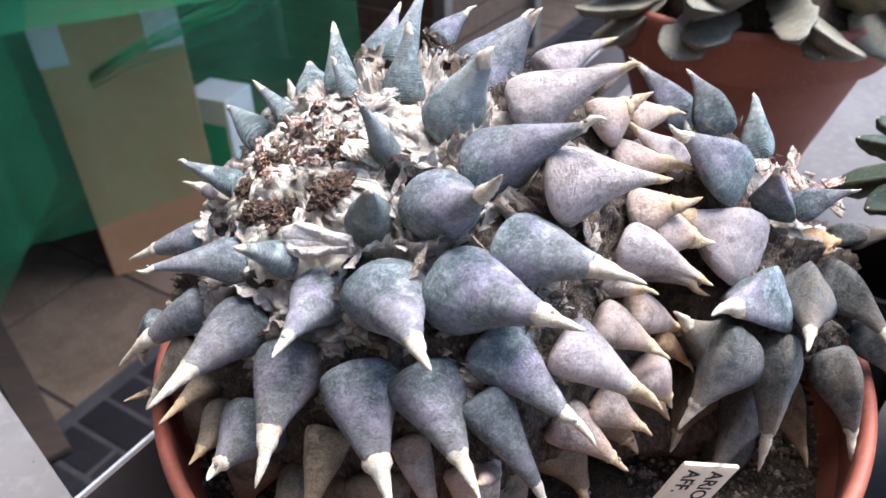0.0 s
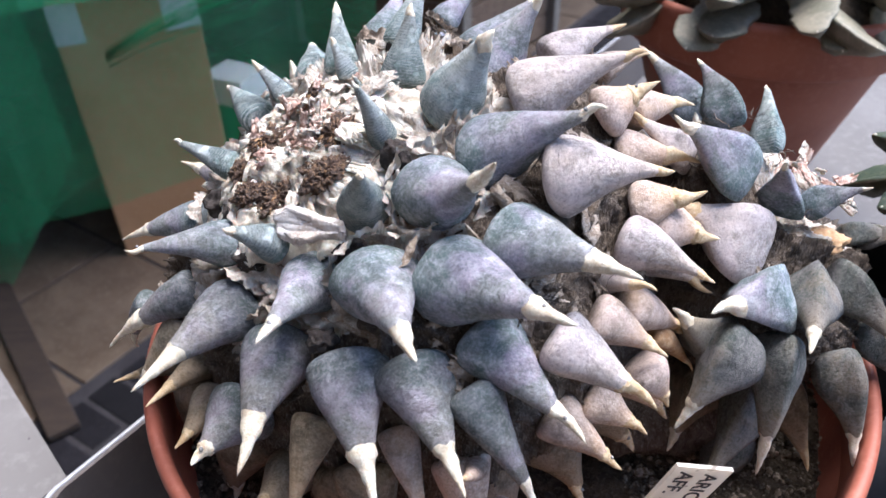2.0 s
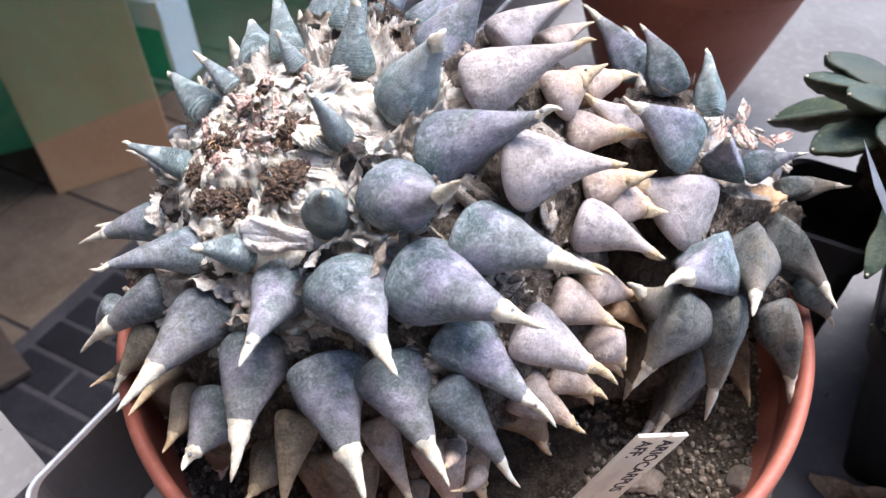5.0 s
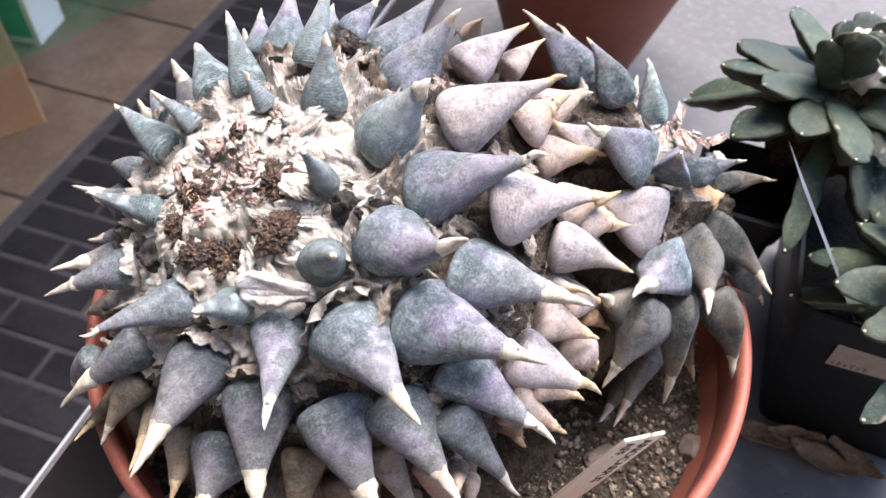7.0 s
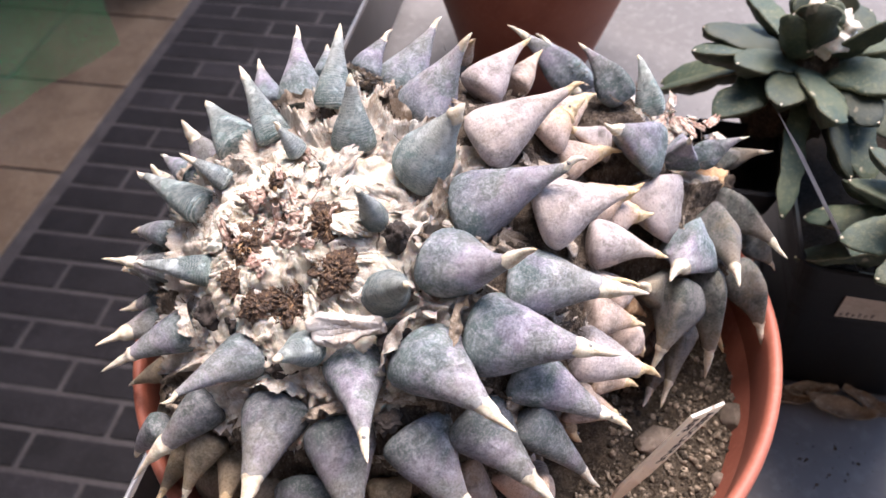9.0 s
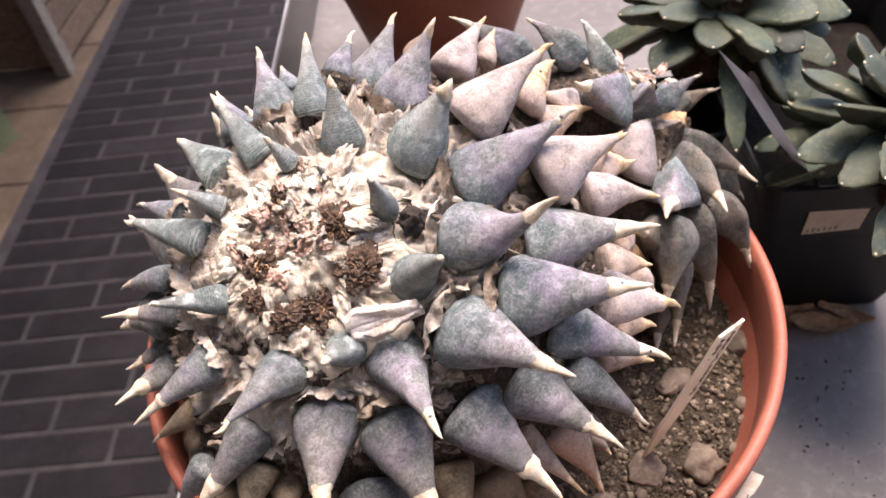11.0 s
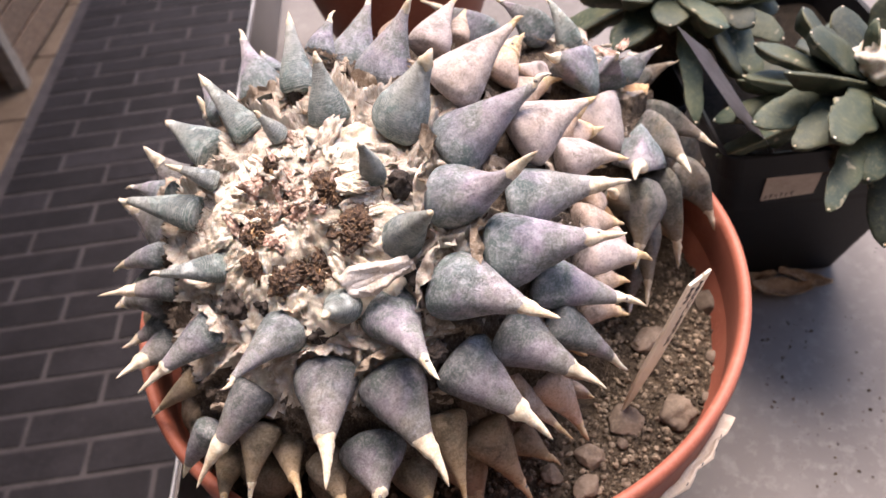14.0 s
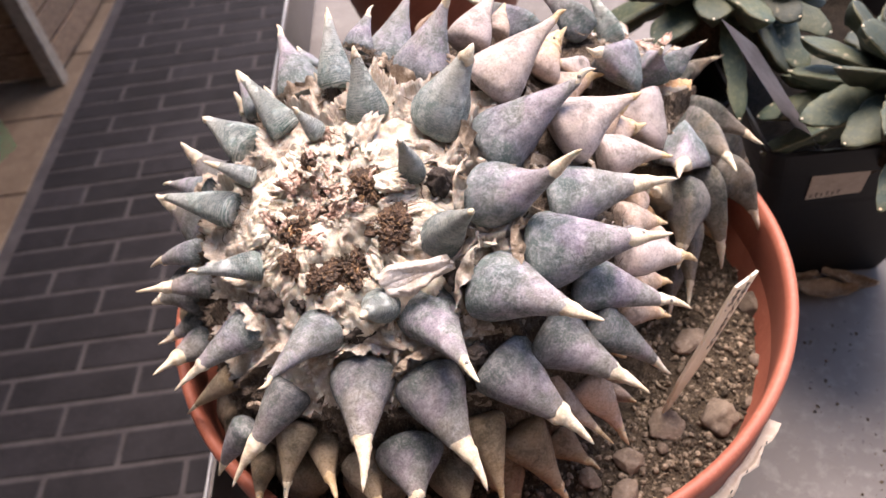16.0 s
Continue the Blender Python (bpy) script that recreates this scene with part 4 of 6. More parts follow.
def membrane(name, host, middle, label, low):
    """The fibrous stem that fills the gaps, standing up in thin torn walls between neighbouring tubercles."""
    mine = [g for g in GROWN if g[0] == host]
    spots = np.array([g[1] - middle for g in mine])
    far = np.linalg.norm(spots, axis=1)
    wide = np.array([g[3] for g in mine])
    ways = spots / far[:, None]
    steps, rows = (460, 230) if host == "crown" else (240, 120)
    verts, faces = [], []
    for i in range(rows + 1):
        p = math.pi / 2 - (math.pi / 2 - math.asin(low)) * i / rows
        for k in range(steps):
            a = 2 * math.pi * k / steps
            d = np.array((math.cos(p) * math.cos(a), math.cos(p) * math.sin(a), math.sin(p)))
            gap = np.arccos(np.clip(ways @ d, -1, 1))
            wt = np.exp(-(gap / 0.22) ** 2) + 1e-6 * np.exp(-gap)
            base = float((wt * (far - (0.60 if host == "offset" else 0.22) * wide)).sum() / wt.sum())
            near = np.sort(gap * far / wide)[:2]
            q = Vector(d)
            torn = noise.noise(q * 22) + 0.6 * noise.noise(q * 55)
            q_far = (q * base + middle - APEX).length
            tall = 0.0026 + (0.0030 * math.exp(-((q_far - 0.044) / 0.017) ** 2) if host == "crown" else 0.0)
            torn = 0.7 * torn + 0.5 * noise.noise(q * 95)
            wall = math.exp(-((near[1] - near[0]) / 0.13) ** 2) * tall * (1 + 0.75 * torn)
            q_at = q * base + middle
            hollow = 0.014 * math.exp(-((q_at - APEX).length / 0.030) ** 4) if host == "crown" else 0.010 * math.exp(-((q_at - Vector((0.094, 0.004, 0.199))).length / 0.022) ** 4)
            r = base - hollow + wall * (1 - min(1.0, hollow / 0.008)) + 0.0016 * noise.noise(q * 38) + 0.0010 * noise.noise(q * 110) + 0.0006 * noise.noise(q * 260)
            verts.append(q * r + middle - ORIGIN)
    for i in range(rows):
        for k in range(steps):
            j = (k + 1) % steps
            faces.append((i * steps + k, (i + 1) * steps + k, (i + 1) * steps + j, i * steps + j))
    me = mesh_of(name, verts, faces, BODY)
    me.materials.append(PALE_PAPER)
    heart = APEX if host == "crown" else Vector((0.094, 0.004, 0.199))
    reach = 0.058 if host == "crown" else 0.024
    for poly in me.polygons:
        c = poly.center + ORIGIN
        if (c - heart).length < reach * (1 + 0.25 * noise.noise(c * 90)):
            poly.material_index = 1
    return piece(name, me, cactus, label)


membrane("crown_body", "crown", CROWN, "tan fibrous stem between the tubercles", -0.75)
membrane("offset_body", "offset", PUP, "tan fibrous stem of the offset", -0.75)


# ---- wool, withered flowers, papery remains ----
def shred(verts, faces, p, d, n, length, width, curl, rr, seg=9, jag=0.05):
    side = d.cross(n).normalized()
    base = len(verts)
    q = p.copy()
    for i in range(seg + 1):
        s = i / seg
        w = width * (1 - 0.75 * s * s) * 0.5
        tw = side * math.cos(curl * s * 1.5) + n * math.sin(curl * s * 1.5)
        verts.append(q - tw * w)
        verts.append(q + tw * w)
        dd = (d * math.cos(curl * s) + n * math.sin(curl * s)).normalized()
        q = q + dd * length / seg + Vector((rr.uniform(-1, 1), rr.uniform(-1, 1), rr.uniform(-1, 1))) * length * jag
    for i in range(seg):
        a = base + 2 * i
        faces.append((a, a + 1, a + 3, a + 2))


APEX_N = Vector((-0.40, -0.24, 0.90)).normalized()
AX = Vector((1, 0, 0)).cross(APEX_N).normalized()
AY = APEX_N.cross(AX)
DENTS = ((-0.0075, -0.0006, 0.0058, 0.0048), (0.0050, -0.0014, 0.0040, 0.0020), (0.0155, -0.0058, 0.0056, 0.0026))


def on_apex(x, y):
    """A point of the crown's woolly top, in metres from its middle."""
    r = math.hypot(x, y)
    a = math.atan2(y, x)
    pleat = noise.noise((math.cos(a) * 2.6, math.sin(a) * 2.6, r * 40))
    fold = 0.0034 * abs(noise.noise((x * 80, y * 80, 5))) + 0.0030 * abs(noise.noise((math.cos(a) * 5.5, math.sin(a) * 5.5, r * 55))) * min(1.0, r / 0.010) + 0.0030 * abs(noise.noise((x * 190, y * 190, 9))) + 0.0004 * noise.noise((x * 620, y * 620, 2))
    dip = -sum(d * math.exp(-((x - cx) ** 2 + (y - cy) ** 2) / w ** 2) for cx, cy, w, d in DENTS)
    return APEX + AX * x + AY * y + APEX_N * (0.0006 - 8.5 * r * r + fold + dip + 0.0028 * pleat * min(1.0, r / 0.012))


verts, faces = [], []
GRID = 170
for i in range(GRID + 1):
    for j in range(GRID + 1):
        verts.append(on_apex((i / GRID - 0.5) * 0.082, (j / GRID - 0.5) * 0.082) - ORIGIN)
for i in range(GRID):
    for j in range(GRID):
        if math.hypot(i / GRID - 0.5, j / GRID - 0.5) < 0.43 + 0.06 * noise.noise((i * 0.06, j * 0.06, 1)):
            a = i * (GRID + 1) + j
            faces.append((a, a + GRID + 1, a + GRID + 2, a + 1))
piece("wool_pad", mesh_of("wool_pad", verts, faces, WOOL), cactus, "cream matted wool on the crown")


def silk(p, along, up, length, width, material, seed, label, curl=0.6, crumple=0.30, name="papery_sheet", crisp=0.3):
    """A crumpled, torn-edged sheet of papery wool that stands or lies on the crown."""
    along = along.normalized()
    side = along.cross(up).normalized()
    up = side.cross(along)
    off = Vector((seed * 4.7, seed * 9.1, 0))
    nu, nv, verts, faces = 22, 13, [], []
    for i in range(nu + 1):
        u = i / nu
        for j in range(nv + 1):
            v = j / nv * 2 - 1
            edge = 1 + (0.14 + 0.5 * crisp) * noise.noise(Vector((u * 5, 1.3 * math.copysign(1, v), 2)) + off)
            reach = 1 + 0.22 * noise.noise(Vector((v * 3.5, 7, 1)) + off)
            w = width * 0.5 * (0.45 + 0.55 * math.sin(math.pi * (0.22 + 0.62 * u))) * edge
            bend = curl * u
            q = p + (along * math.sin(bend + 1e-4) / (curl + 1e-4) + up * (1 - math.cos(bend)) / (curl + 1e-4)) * length * reach
            lift = crumple * width * (noise.noise(Vector((u * 3.0, v * 2.2, 0)) + off) + (0.15 + 1.3 * crisp) * noise.noise(Vector((u * 8, v * 5, 3)) + off) + crisp * noise.noise(Vector((u * 3, v * 16, 5)) + off))
            verts.append(q + side * v * w + up * lift - ORIGIN)
    for i in range(nu):
        for j in range(nv):
            a = i * (nv + 1) + j
            faces.append((a, a + nv + 1, a + nv + 2, a + 1))
    ob = piece(name, mesh_of(name, verts, faces, material), cactus, label)
    thick = ob.modifiers.new("thickness", "SOLIDIFY")
    thick.thickness = 0.00035
    return ob


def shred_part(name, material, label, count, where, lengths, widths, lift, seed, curl=1.6):
    rr = random.Random(seed)
    verts, faces = [], []
    for _ in range(count):
        p, n = where(rr)
        a = rr.random() * 6.283
        t = n.orthogonal().normalized()
        d = (t * math.cos(a) + n.cross(t) * math.sin(a) + n * rr.uniform(*lift)).normalized()
        shred(verts, faces, p - ORIGIN, d, n, rr.uniform(*lengths), rr.uniform(*widths), rr.uniform(-curl, curl), rr)
    return tagged(piece(name, mesh_of(name, verts, faces, material), cactus, label), kind="stuff")


def locks(name, material, label, spots, per, spread, lengths, thick, seed, lift=0.12, swirl=1.2):
    """Tufts of fine hairs: the hairs of a tuft run much the same way and curl over together."""
    rr = random.Random(seed)
    verts, faces = [], []
    for x, y in spots:
        a0, turn = math.atan2(y, x) + rr.gauss(0, 0.7), rr.uniform(-swirl, swirl)
        for _ in range(per):
            px, py = x + rr.gauss(0, spread), y + rr.gauss(0, spread)
            a = a0 + rr.gauss(0, 0.35)
            length, steps = rr.uniform(*lengths), 7
            rise, w = rr.uniform(0.0, lift), rr.uniform(0.6, 1.2) * thick
            bend = turn + rr.gauss(0, 0.5)
            base = len(verts)
            for k in range(steps + 1):
                s = k / steps
                ang = a + bend * s
                p = on_apex(px, py) + APEX_N * (0.0004 + rise * length * math.sin(s * 3.0)) - ORIGIN
                side = (AX * -math.sin(ang) + AY * math.cos(ang)) * w * (1 - 0.6 * s) + APEX_N * w * 0.3
                verts += [p - side, p + side]
                px += math.cos(ang) * length / steps
                py += math.sin(ang) * length / steps
            faces += [(base + 2 * k, base + 2 * k + 1, base + 2 * k + 3, base + 2 * k + 2) for k in range(steps)]
    return tagged(piece(name, mesh_of(name, verts, faces, material), cactus, label), kind="stuff")


def tangle(name, material, label, x, y, size, count, thick, seed):
    """A matted clump of short curled strands."""
    rr = random.Random(seed)
    verts, faces = [], []
    for _ in range(count):
        c = on_apex(x + rr.gauss(0, size * 0.36), y + rr.gauss(0, size * 0.36)) + APEX_N * rr.uniform(-0.0005, size * 0.22) - ORIGIN
        e1 = Vector((rr.gauss(0, 1), rr.gauss(0, 1), rr.gauss(0, 1))).normalized()
        e2 = e1.orthogonal().normalized()
        rad, sweep, a0 = rr.uniform(0.0005, 0.0017), rr.uniform(2.0, 5.0), rr.random() * 6.283
        w = rr.uniform(0.5, 1.3) * thick
        base, steps = len(verts), 7
        for k in range(steps + 1):
            ang = a0 + sweep * k / steps
            p = c + (e1 * math.cos(ang) + e2 * math.sin(ang)) * rad
            out = (p - c).normalized() * 0.4 + e1.cross(e2)
            verts += [p - out * w, p + out * w]
        faces += [(base + 2 * k, base + 2 * k + 1, base + 2 * k + 3, base + 2 * k + 2) for k in range(steps)]
    return tagged(piece(name, mesh_of(name, verts, faces, material), cactus, label), kind="stuff")


def heap(x, y, size, seed):
    """The dark matted core of a clump."""
    bm = bmesh.new()
    bmesh.ops.create_icosphere(bm, subdivisions=6, radius=1)
    off = Vector((seed * 2.3, seed * 5.9, 0))
    c = on_apex(x, y) + APEX_N * 0.0006 - ORIGIN
    for v in bm.verts:
        d = v.co.copy()
        n = 0.85 + 0.55 * noise.noise(d * 1.6 + off) + 0.50 * abs(noise.noise(d * 4.5 + off)) + 0.26 * abs(noise.noise(d * 9 + off)) + 0.10 * noise.noise(d * 20 + off)
        v.co = c + (AX * d.x * 0.66 + AY * d.y * 0.66) * size * n + APEX_N * d.z * 0.30 * size * (n + 0.5 * noise.noise(d * 7 + off))
    part("clump_core", bm, DEBRIS, cactus, "dark brown matted flower remains")


DEBRIS = surface("brown_flower_remains", (0.055, 0.038, 0.030), (0.135, 0.082, 0.055), (0.46, 0.28, 0.14), 380, 800, 0.9, 1.0, 0.002)
FAWN = surface("orange_fibres", (0.26, 0.14, 0.06), (0.42, 0.26, 0.13), (0.58, 0.42, 0.26), 260, 1200, 0.85, 0.5, 0.0005)
rr = random.Random(31)
ring_spots = []
for _ in range(150):
    a, r = rr.random() * 6.283, rr.uniform(0.011, 0.026)
    ring_spots.append((r * math.cos(a), r * math.sin(a)))
locks("wool_fuzz", WOOL, "long fine cream wool hairs", ring_spots, 16, 0.0016, (0.004, 0.009), 0.00006, 5, 0.03, 0.7)
locks("wool_fuzz", WOOL, "white wispy tuft of wool", [(0.005, -0.0014), (0.0085, 0.001), (0.004, 0.003), (0.019, -0.002), (0.021, -0.009)], 150, 0.0026, (0.005, 0.009), 0.00004, 6, 0.12, 2.0)
locks("wool_fuzz", WOOL, "cream wool between the flower remains", [(-0.012, 0.015), (0.008, 0.017), (-0.002, 0.019), (-0.020, 0.006), (0.021, -0.010), (-0.005, -0.021), (0.008, -0.014)], 130, 0.0032, (0.005, 0.009), 0.00005, 7, 0.08, 0.9)
rr = random.Random(77)
for k in range(50):
    a = 2 * math.pi * k / 50 + rr.uniform(-0.1, 0.1)
    left = math.sin(a) < 0.15
    r = rr.uniform(0.0140, 0.0235)
    out = AX * math.cos(a) + AY * math.sin(a)
    turn = rr.uniform(-0.8, 0.8)
    along = out * math.cos(turn) + (APEX_N.cross(out)) * math.sin(turn) + APEX_N * rr.uniform(-0.45, -0.10)
    silk(on_apex(r * math.cos(a), r * math.sin(a)) + APEX_N * 0.0012, along, APEX_N + out * 0.3, rr.uniform(0.007, 0.013), rr.uniform(0.003, 0.0065), WOOL if left or rr.random() < 0.5 else PALE_PAPER, 100 + k, "torn white silky wool sheet" if left else "crumpled pale papery skin", rr.uniform(-0.9, 0.2), 0.28, "papery_sheet", 0.14)
rr = random.Random(52)
for k in range(58):
    x, y = (-0.0085 + rr.gauss(0, 0.0058), 0.0005 + rr.gauss(0, 0.0062)) if k < 36 else (0.001 + rr.gauss(0, 0.002), rr.gauss(0, 0.007)) if k < 46 else (-0.0165 + rr.gauss(0, 0.002), -0.002 + rr.gauss(0, 0.006))
    a = rr.random() * 6.283
    along = AX * math.cos(a) + AY * math.sin(a) + APEX_N * rr.uniform(-0.15, 0.35)
    pale = rr.random() < 0.42
    silk(on_apex(x, y) + APEX_N * rr.uniform(0.0002, 0.0016), along, APEX_N + AX * rr.uniform(-0.9, 0.9) + AY * rr.uniform(-0.9, 0.9), rr.uniform(0.004, 0.008), rr.uniform(0.0016, 0.0036), PALE_PAPER if pale else FLOWER, 700 + k, "pale dry petal in the crown" if pale else "crumpled pinkish withered petal in the crown", rr.uniform(-1.2, 1.2), 0.42, "withered_flower")
for k, (x, y, size, count) in enumerate(((0.0004, 0.0120, 0.0056, 760), (-0.0062, -0.0126, 0.0056, 760), (0.0155, 0.0100, 0.0062, 860), (0.0155, -0.0060, 0.0066, 980), (0.0125, -0.0150, 0.0052, 520), (-0.0185, 0.0035, 0.0026, 220), (-0.0080, 0.0005, 0.0036, 260), (0.0030, -0.0190, 0.0036, 240))):
    heap(x, y, size * 1.35, 80 + k)
    tangle("flower_debris", FAWN, "orange-tan dry fibres", x + 0.002, y - 0.001, size * 0.8, count // 14, 0.00020, 60 + k)


# thin torn skins that stand between neighbouring tubercles
rr = random.Random(19)
ringed = [g for g in GROWN if g[0] == "crown" and g[1].z > 0.172]
for (_, b0, _, w0), (_, b1, _, w1) in itertools.combinations(ringed, 2):
    gap = (b1 - b0).length
    mid = b0.lerp(b1, w0 / (w0 + w1))
    far = (mid - APEX).length
    if gap > 1.05 * (w0 + w1) or far < 0.022 or far > 0.085:
        continue
    if any((g[1] - mid).length < 0.42 * gap for g in ringed if g[1] is not b0 and g[1] is not b1):
        continue
    n = (mid - CROWN).normalized()
    across = (b1 - b0) - n * (b1 - b0).dot(n)
    along = n.cross(across).normalized() * rr.choice((-1, 1))
    long = 0.52 * (w0 + w1) * rr.uniform(0.8, 1.2)
    inner = far < 0.040 + rr.uniform(-0.006, 0.008)
    silk(mid - along * long * 0.5 - n * (0.0026 if inner else 0.0034), along + n * rr.uniform(-0.1, 0.1), across + n * rr.uniform(-0.3, 0.3), long, rr.uniform(0.0085, 0.0125) if inner else rr.uniform(0.006, 0.0095), PALE_PAPER if inner else PAPER, 300 + len(bpy.data.objects), "crumpled pale papery skin" if inner else "torn tan papery skin between tubercles", rr.uniform(-0.5, 0.5), 0.24, "papery_sheet", 0.10)


# papery skins and fibres at the foot of each tubercle
def axils(rr):
    while True:
        host, b, t, w = rr.choice(AXILS)
        middle = CROWN if host == "crown" else PUP
        n = (b - middle).normalized()
        side = (t - b).normalized().cross(n)
        if side.length < 0.1:
            continue
        side.normalize()
        back = (b - t).normalized()
        p = b + side * rr.choice((-1, 1)) * w * rr.uniform(0.35, 0.6) + back * w * rr.uniform(0.0, 0.55) - n * w * rr.uniform(-0.05, 0.25)
        return p, n


AXILS = [g for g in GROWN if g[1].z > 0.19]
shred_part("papery_chaff", PAPER, "tan papery scraps between the tubercles", 170, axils, (0.003, 0.007), (0.0006, 0.0020), (-0.5, 0.1), 6, 1.2)
shred_part("axil_fuzz", BODY, "tan fibres between the tubercles", 1300, axils, (0.003, 0.009), (0.00018, 0.0006), (-0.4, 0.25), 16, 1.3)

def blob(name, p, size, material, label, squash=(1, 1, 1), seed=1, rough=0.35):
    bm = bmesh.new()
    bmesh.ops.create_icosphere(bm, subdivisions=4, radius=1)
    off = Vector((seed * 3.1, seed * 7.7, 0))
    for v in bm.verts:
        n = 1 + rough * noise.noise(v.co * 1.6 + off) + rough * 0.6 * noise.noise(v.co * 4.2 + off) + rough * 0.35 * noise.noise(v.co * 9 + off)
        v.co = Vector([c * k * size * n for c, k in zip(v.co, squash)]) + Vector(p) - ORIGIN
    return part(name, bm, material, cactus, label)


for k, (p, size, squash, label) in enumerate((
    ((-0.0321, -0.0354, 0.2318), 0.0042, (0.9, 0.8, 1.2), "black clump of old wool and soil"),
    ((-0.0366, 0.0160, 0.2385), 0.0036, (0.6, 0.55, 2.0), "black shrivelled remnant"),
    ((-0.0722, -0.0440, 0.2058), 0.0042, (1.0, 0.9, 0.9), "black clump of old wool and soil"),
    ((-0.0418, -0.0560, 0.2170), 0.0040, (1.2, 0.8, 0.8), "black clump of old wool and soil"),
    ((-0.0496, -0.0700, 0.2000), 0.0032, (1.1, 0.9, 0.9), "black clump of old wool and soil"),
    ((-0.0860, -0.0200, 0.2075), 0.0048, (1.0, 1.1, 0.8), "black clump of old wool and soil"),
    ((-0.0800, -0.0290, 0.2100), 0.0034, (1.0, 1.2, 0.8), "black clump of old wool and soil"),
)):
    blob("black_clump", p, size, BLACK, label, squash, 2 + k, 0.5)
blob("brown_clump", (-0.0200, 0.0010, 0.2350), 0.0040, BROWN, "dark brown clump of old wool", (1.2, 0.9, 0.8), 16, 0.6)

FLAP = surface("dead_white_skin", (0.56, 0.47, 0.40), (0.74, 0.69, 0.66), (0.86, 0.83, 0.83), 150, 1100, 0.85, 0.8, 0.0012)
# the white dead flap below the crown: a thick crumpled trough, narrower at one end
FLAP_L, FLAP_R = Vector((-0.0612, -0.0455, 0.2170)), Vector((-0.0425, -0.0531, 0.2205))
down = Vector((0.0, -0.76, -0.52)).normalized()
face_out = (FLAP_R - FLAP_L).normalized().cross(-down).normalized()
face_out = face_out if face_out.dot(Vector((0, -1, 1))) > 0 else -face_out
verts, faces, nu, nv = [], [], 40, 22
for i in range(nu + 1):
    u = i / nu
    wide = 0.0094 * (0.78 + 0.30 * math.sin(math.pi * min(1, u * 1.5))) * (1 - 0.62 * max(0.0, u - 0.35))
    for j in range(nv + 1):
        v = j / nv * 2 - 1
        ragged = 1 + 0.16 * noise.noise((u * 6, math.copysign(1.7, v), 4)) + 0.07 * noise.noise((u * 21, math.copysign(3.1, v), 4))
        q = FLAP_L.lerp(FLAP_R, u) + down * v * wide * 0.5 * ragged
        q += face_out * (0.0022 + 0.0016 * v * v * v * v - 0.0008 * math.sin(v * 2.2) + 0.0011 * noise.noise((u * 3, v * 2.2, 1)) + 0.0005 * noise.noise((u * 4, v * 4, 2)))
        verts.append(q - ORIGIN)
for i in range(nu):
    for j in range(nv):
        a = i * (nv + 1) + j
        faces.append((a, a + nv + 1, a + nv + 2, a + 1))
flap = piece("dead_flap", mesh_of("dead_flap", verts, faces, FLAP), cactus, "white dead woolly tubercle stump")
flap_thick = flap.modifiers.new("thickness", "SOLIDIFY")
flap_thick.thickness, flap_thick.offset = 0.0022, -1.0


def on_pup(rr):
    p = Vector((0.094, 0.004, 0.199)) + Vector((rr.gauss(0, 0.007), rr.gauss(0, 0.010), rr.gauss(0, 0.003)))
    return p, Vector((0.35, -0.05, 0.93)).normalized()


rr = random.Random(64)
for k in range(26):
    q, n = on_pup(rr)
    a = rr.random() * 6.283
    t = n.orthogonal().normalized()
    pale = rr.random() < 0.6
    silk(q, t * math.cos(a) + n.cross(t) * math.sin(a) + n * rr.uniform(-0.1, 0.5), n + t * rr.uniform(-0.8, 0.8), rr.uniform(0.006, 0.011), rr.uniform(0.0022, 0.0046), PALE_PAPER if pale else FLOWER, 900 + k, "cream dry flower remains on the offset" if pale else "pinkish dry flower remains on the offset", rr.uniform(-0.9, 0.9), 0.34, "flower_debris", 0.2)
blob("dead_tubercle", (0.0965, -0.0135, 0.1905), 0.0058, SKIN["dry"], "orange-brown dead tubercle", (1.3, 0.8, 0.6), 12, 0.3)

# ---- plant tag ----
tag_top_l, tag_top_r = Vector((0.0355, -0.0940, 0.1850)), Vector((0.0500, -0.0923, 0.1820))
foot = Vector((0.0215, -0.0862, 0.110))
tag = empty("plant_tag", (foot.x, foot.y, foot.z), "white plastic plant tag with handwritten black letters stuck in the soil", "plant tag")
ta = (tag_top_r - tag_top_l).normalized()
mid = (tag_top_l + tag_top_r) / 2
tdn = (foot - mid)
tlen = tdn.length
tdn.normalize()
ta = (ta - tdn * ta.dot(tdn)).normalized()
tn = ta.cross(tdn).normalized()
half_w, thick = 0.0074, 0.0005
outline = [(-half_w, 0), (half_w, 0), (half_w, tlen * 0.62), (0.0012, tlen), (-0.0012, tlen), (-half_w, tlen * 0.62)]
vs = [mid - foot + ta * x + tdn * y + tn * z for z in (-thick, thick) for x, y in outline]
n = len(outline)
fs = [tuple(reversed(range(n))), tuple(range(n, 2 * n))] + [(k, (k + 1) % n, (k + 1) % n + n, k + n) for k in range(n)]
TAG = surface("thin_cream_plastic", (0.66, 0.60, 0.52), (0.74, 0.69, 0.61), (0.80, 0.77, 0.71), 90, 500, 0.45, 0.1, 0.0002, vary=0.02, spots=((0.20, 0.15, 0.11), 420, 0.335))
thin = TAG.node_tree
through_it, both = thin.nodes.new("ShaderNodeBsdfTranslucent"), thin.nodes.new("ShaderNodeMixShader")
through_it.inputs[0].default_value, both.inputs[0].default_value = (0.86, 0.78, 0.66, 1), 0.45
thin.links.new(thin.nodes["Principled BSDF"].outputs[0], both.inputs[1])
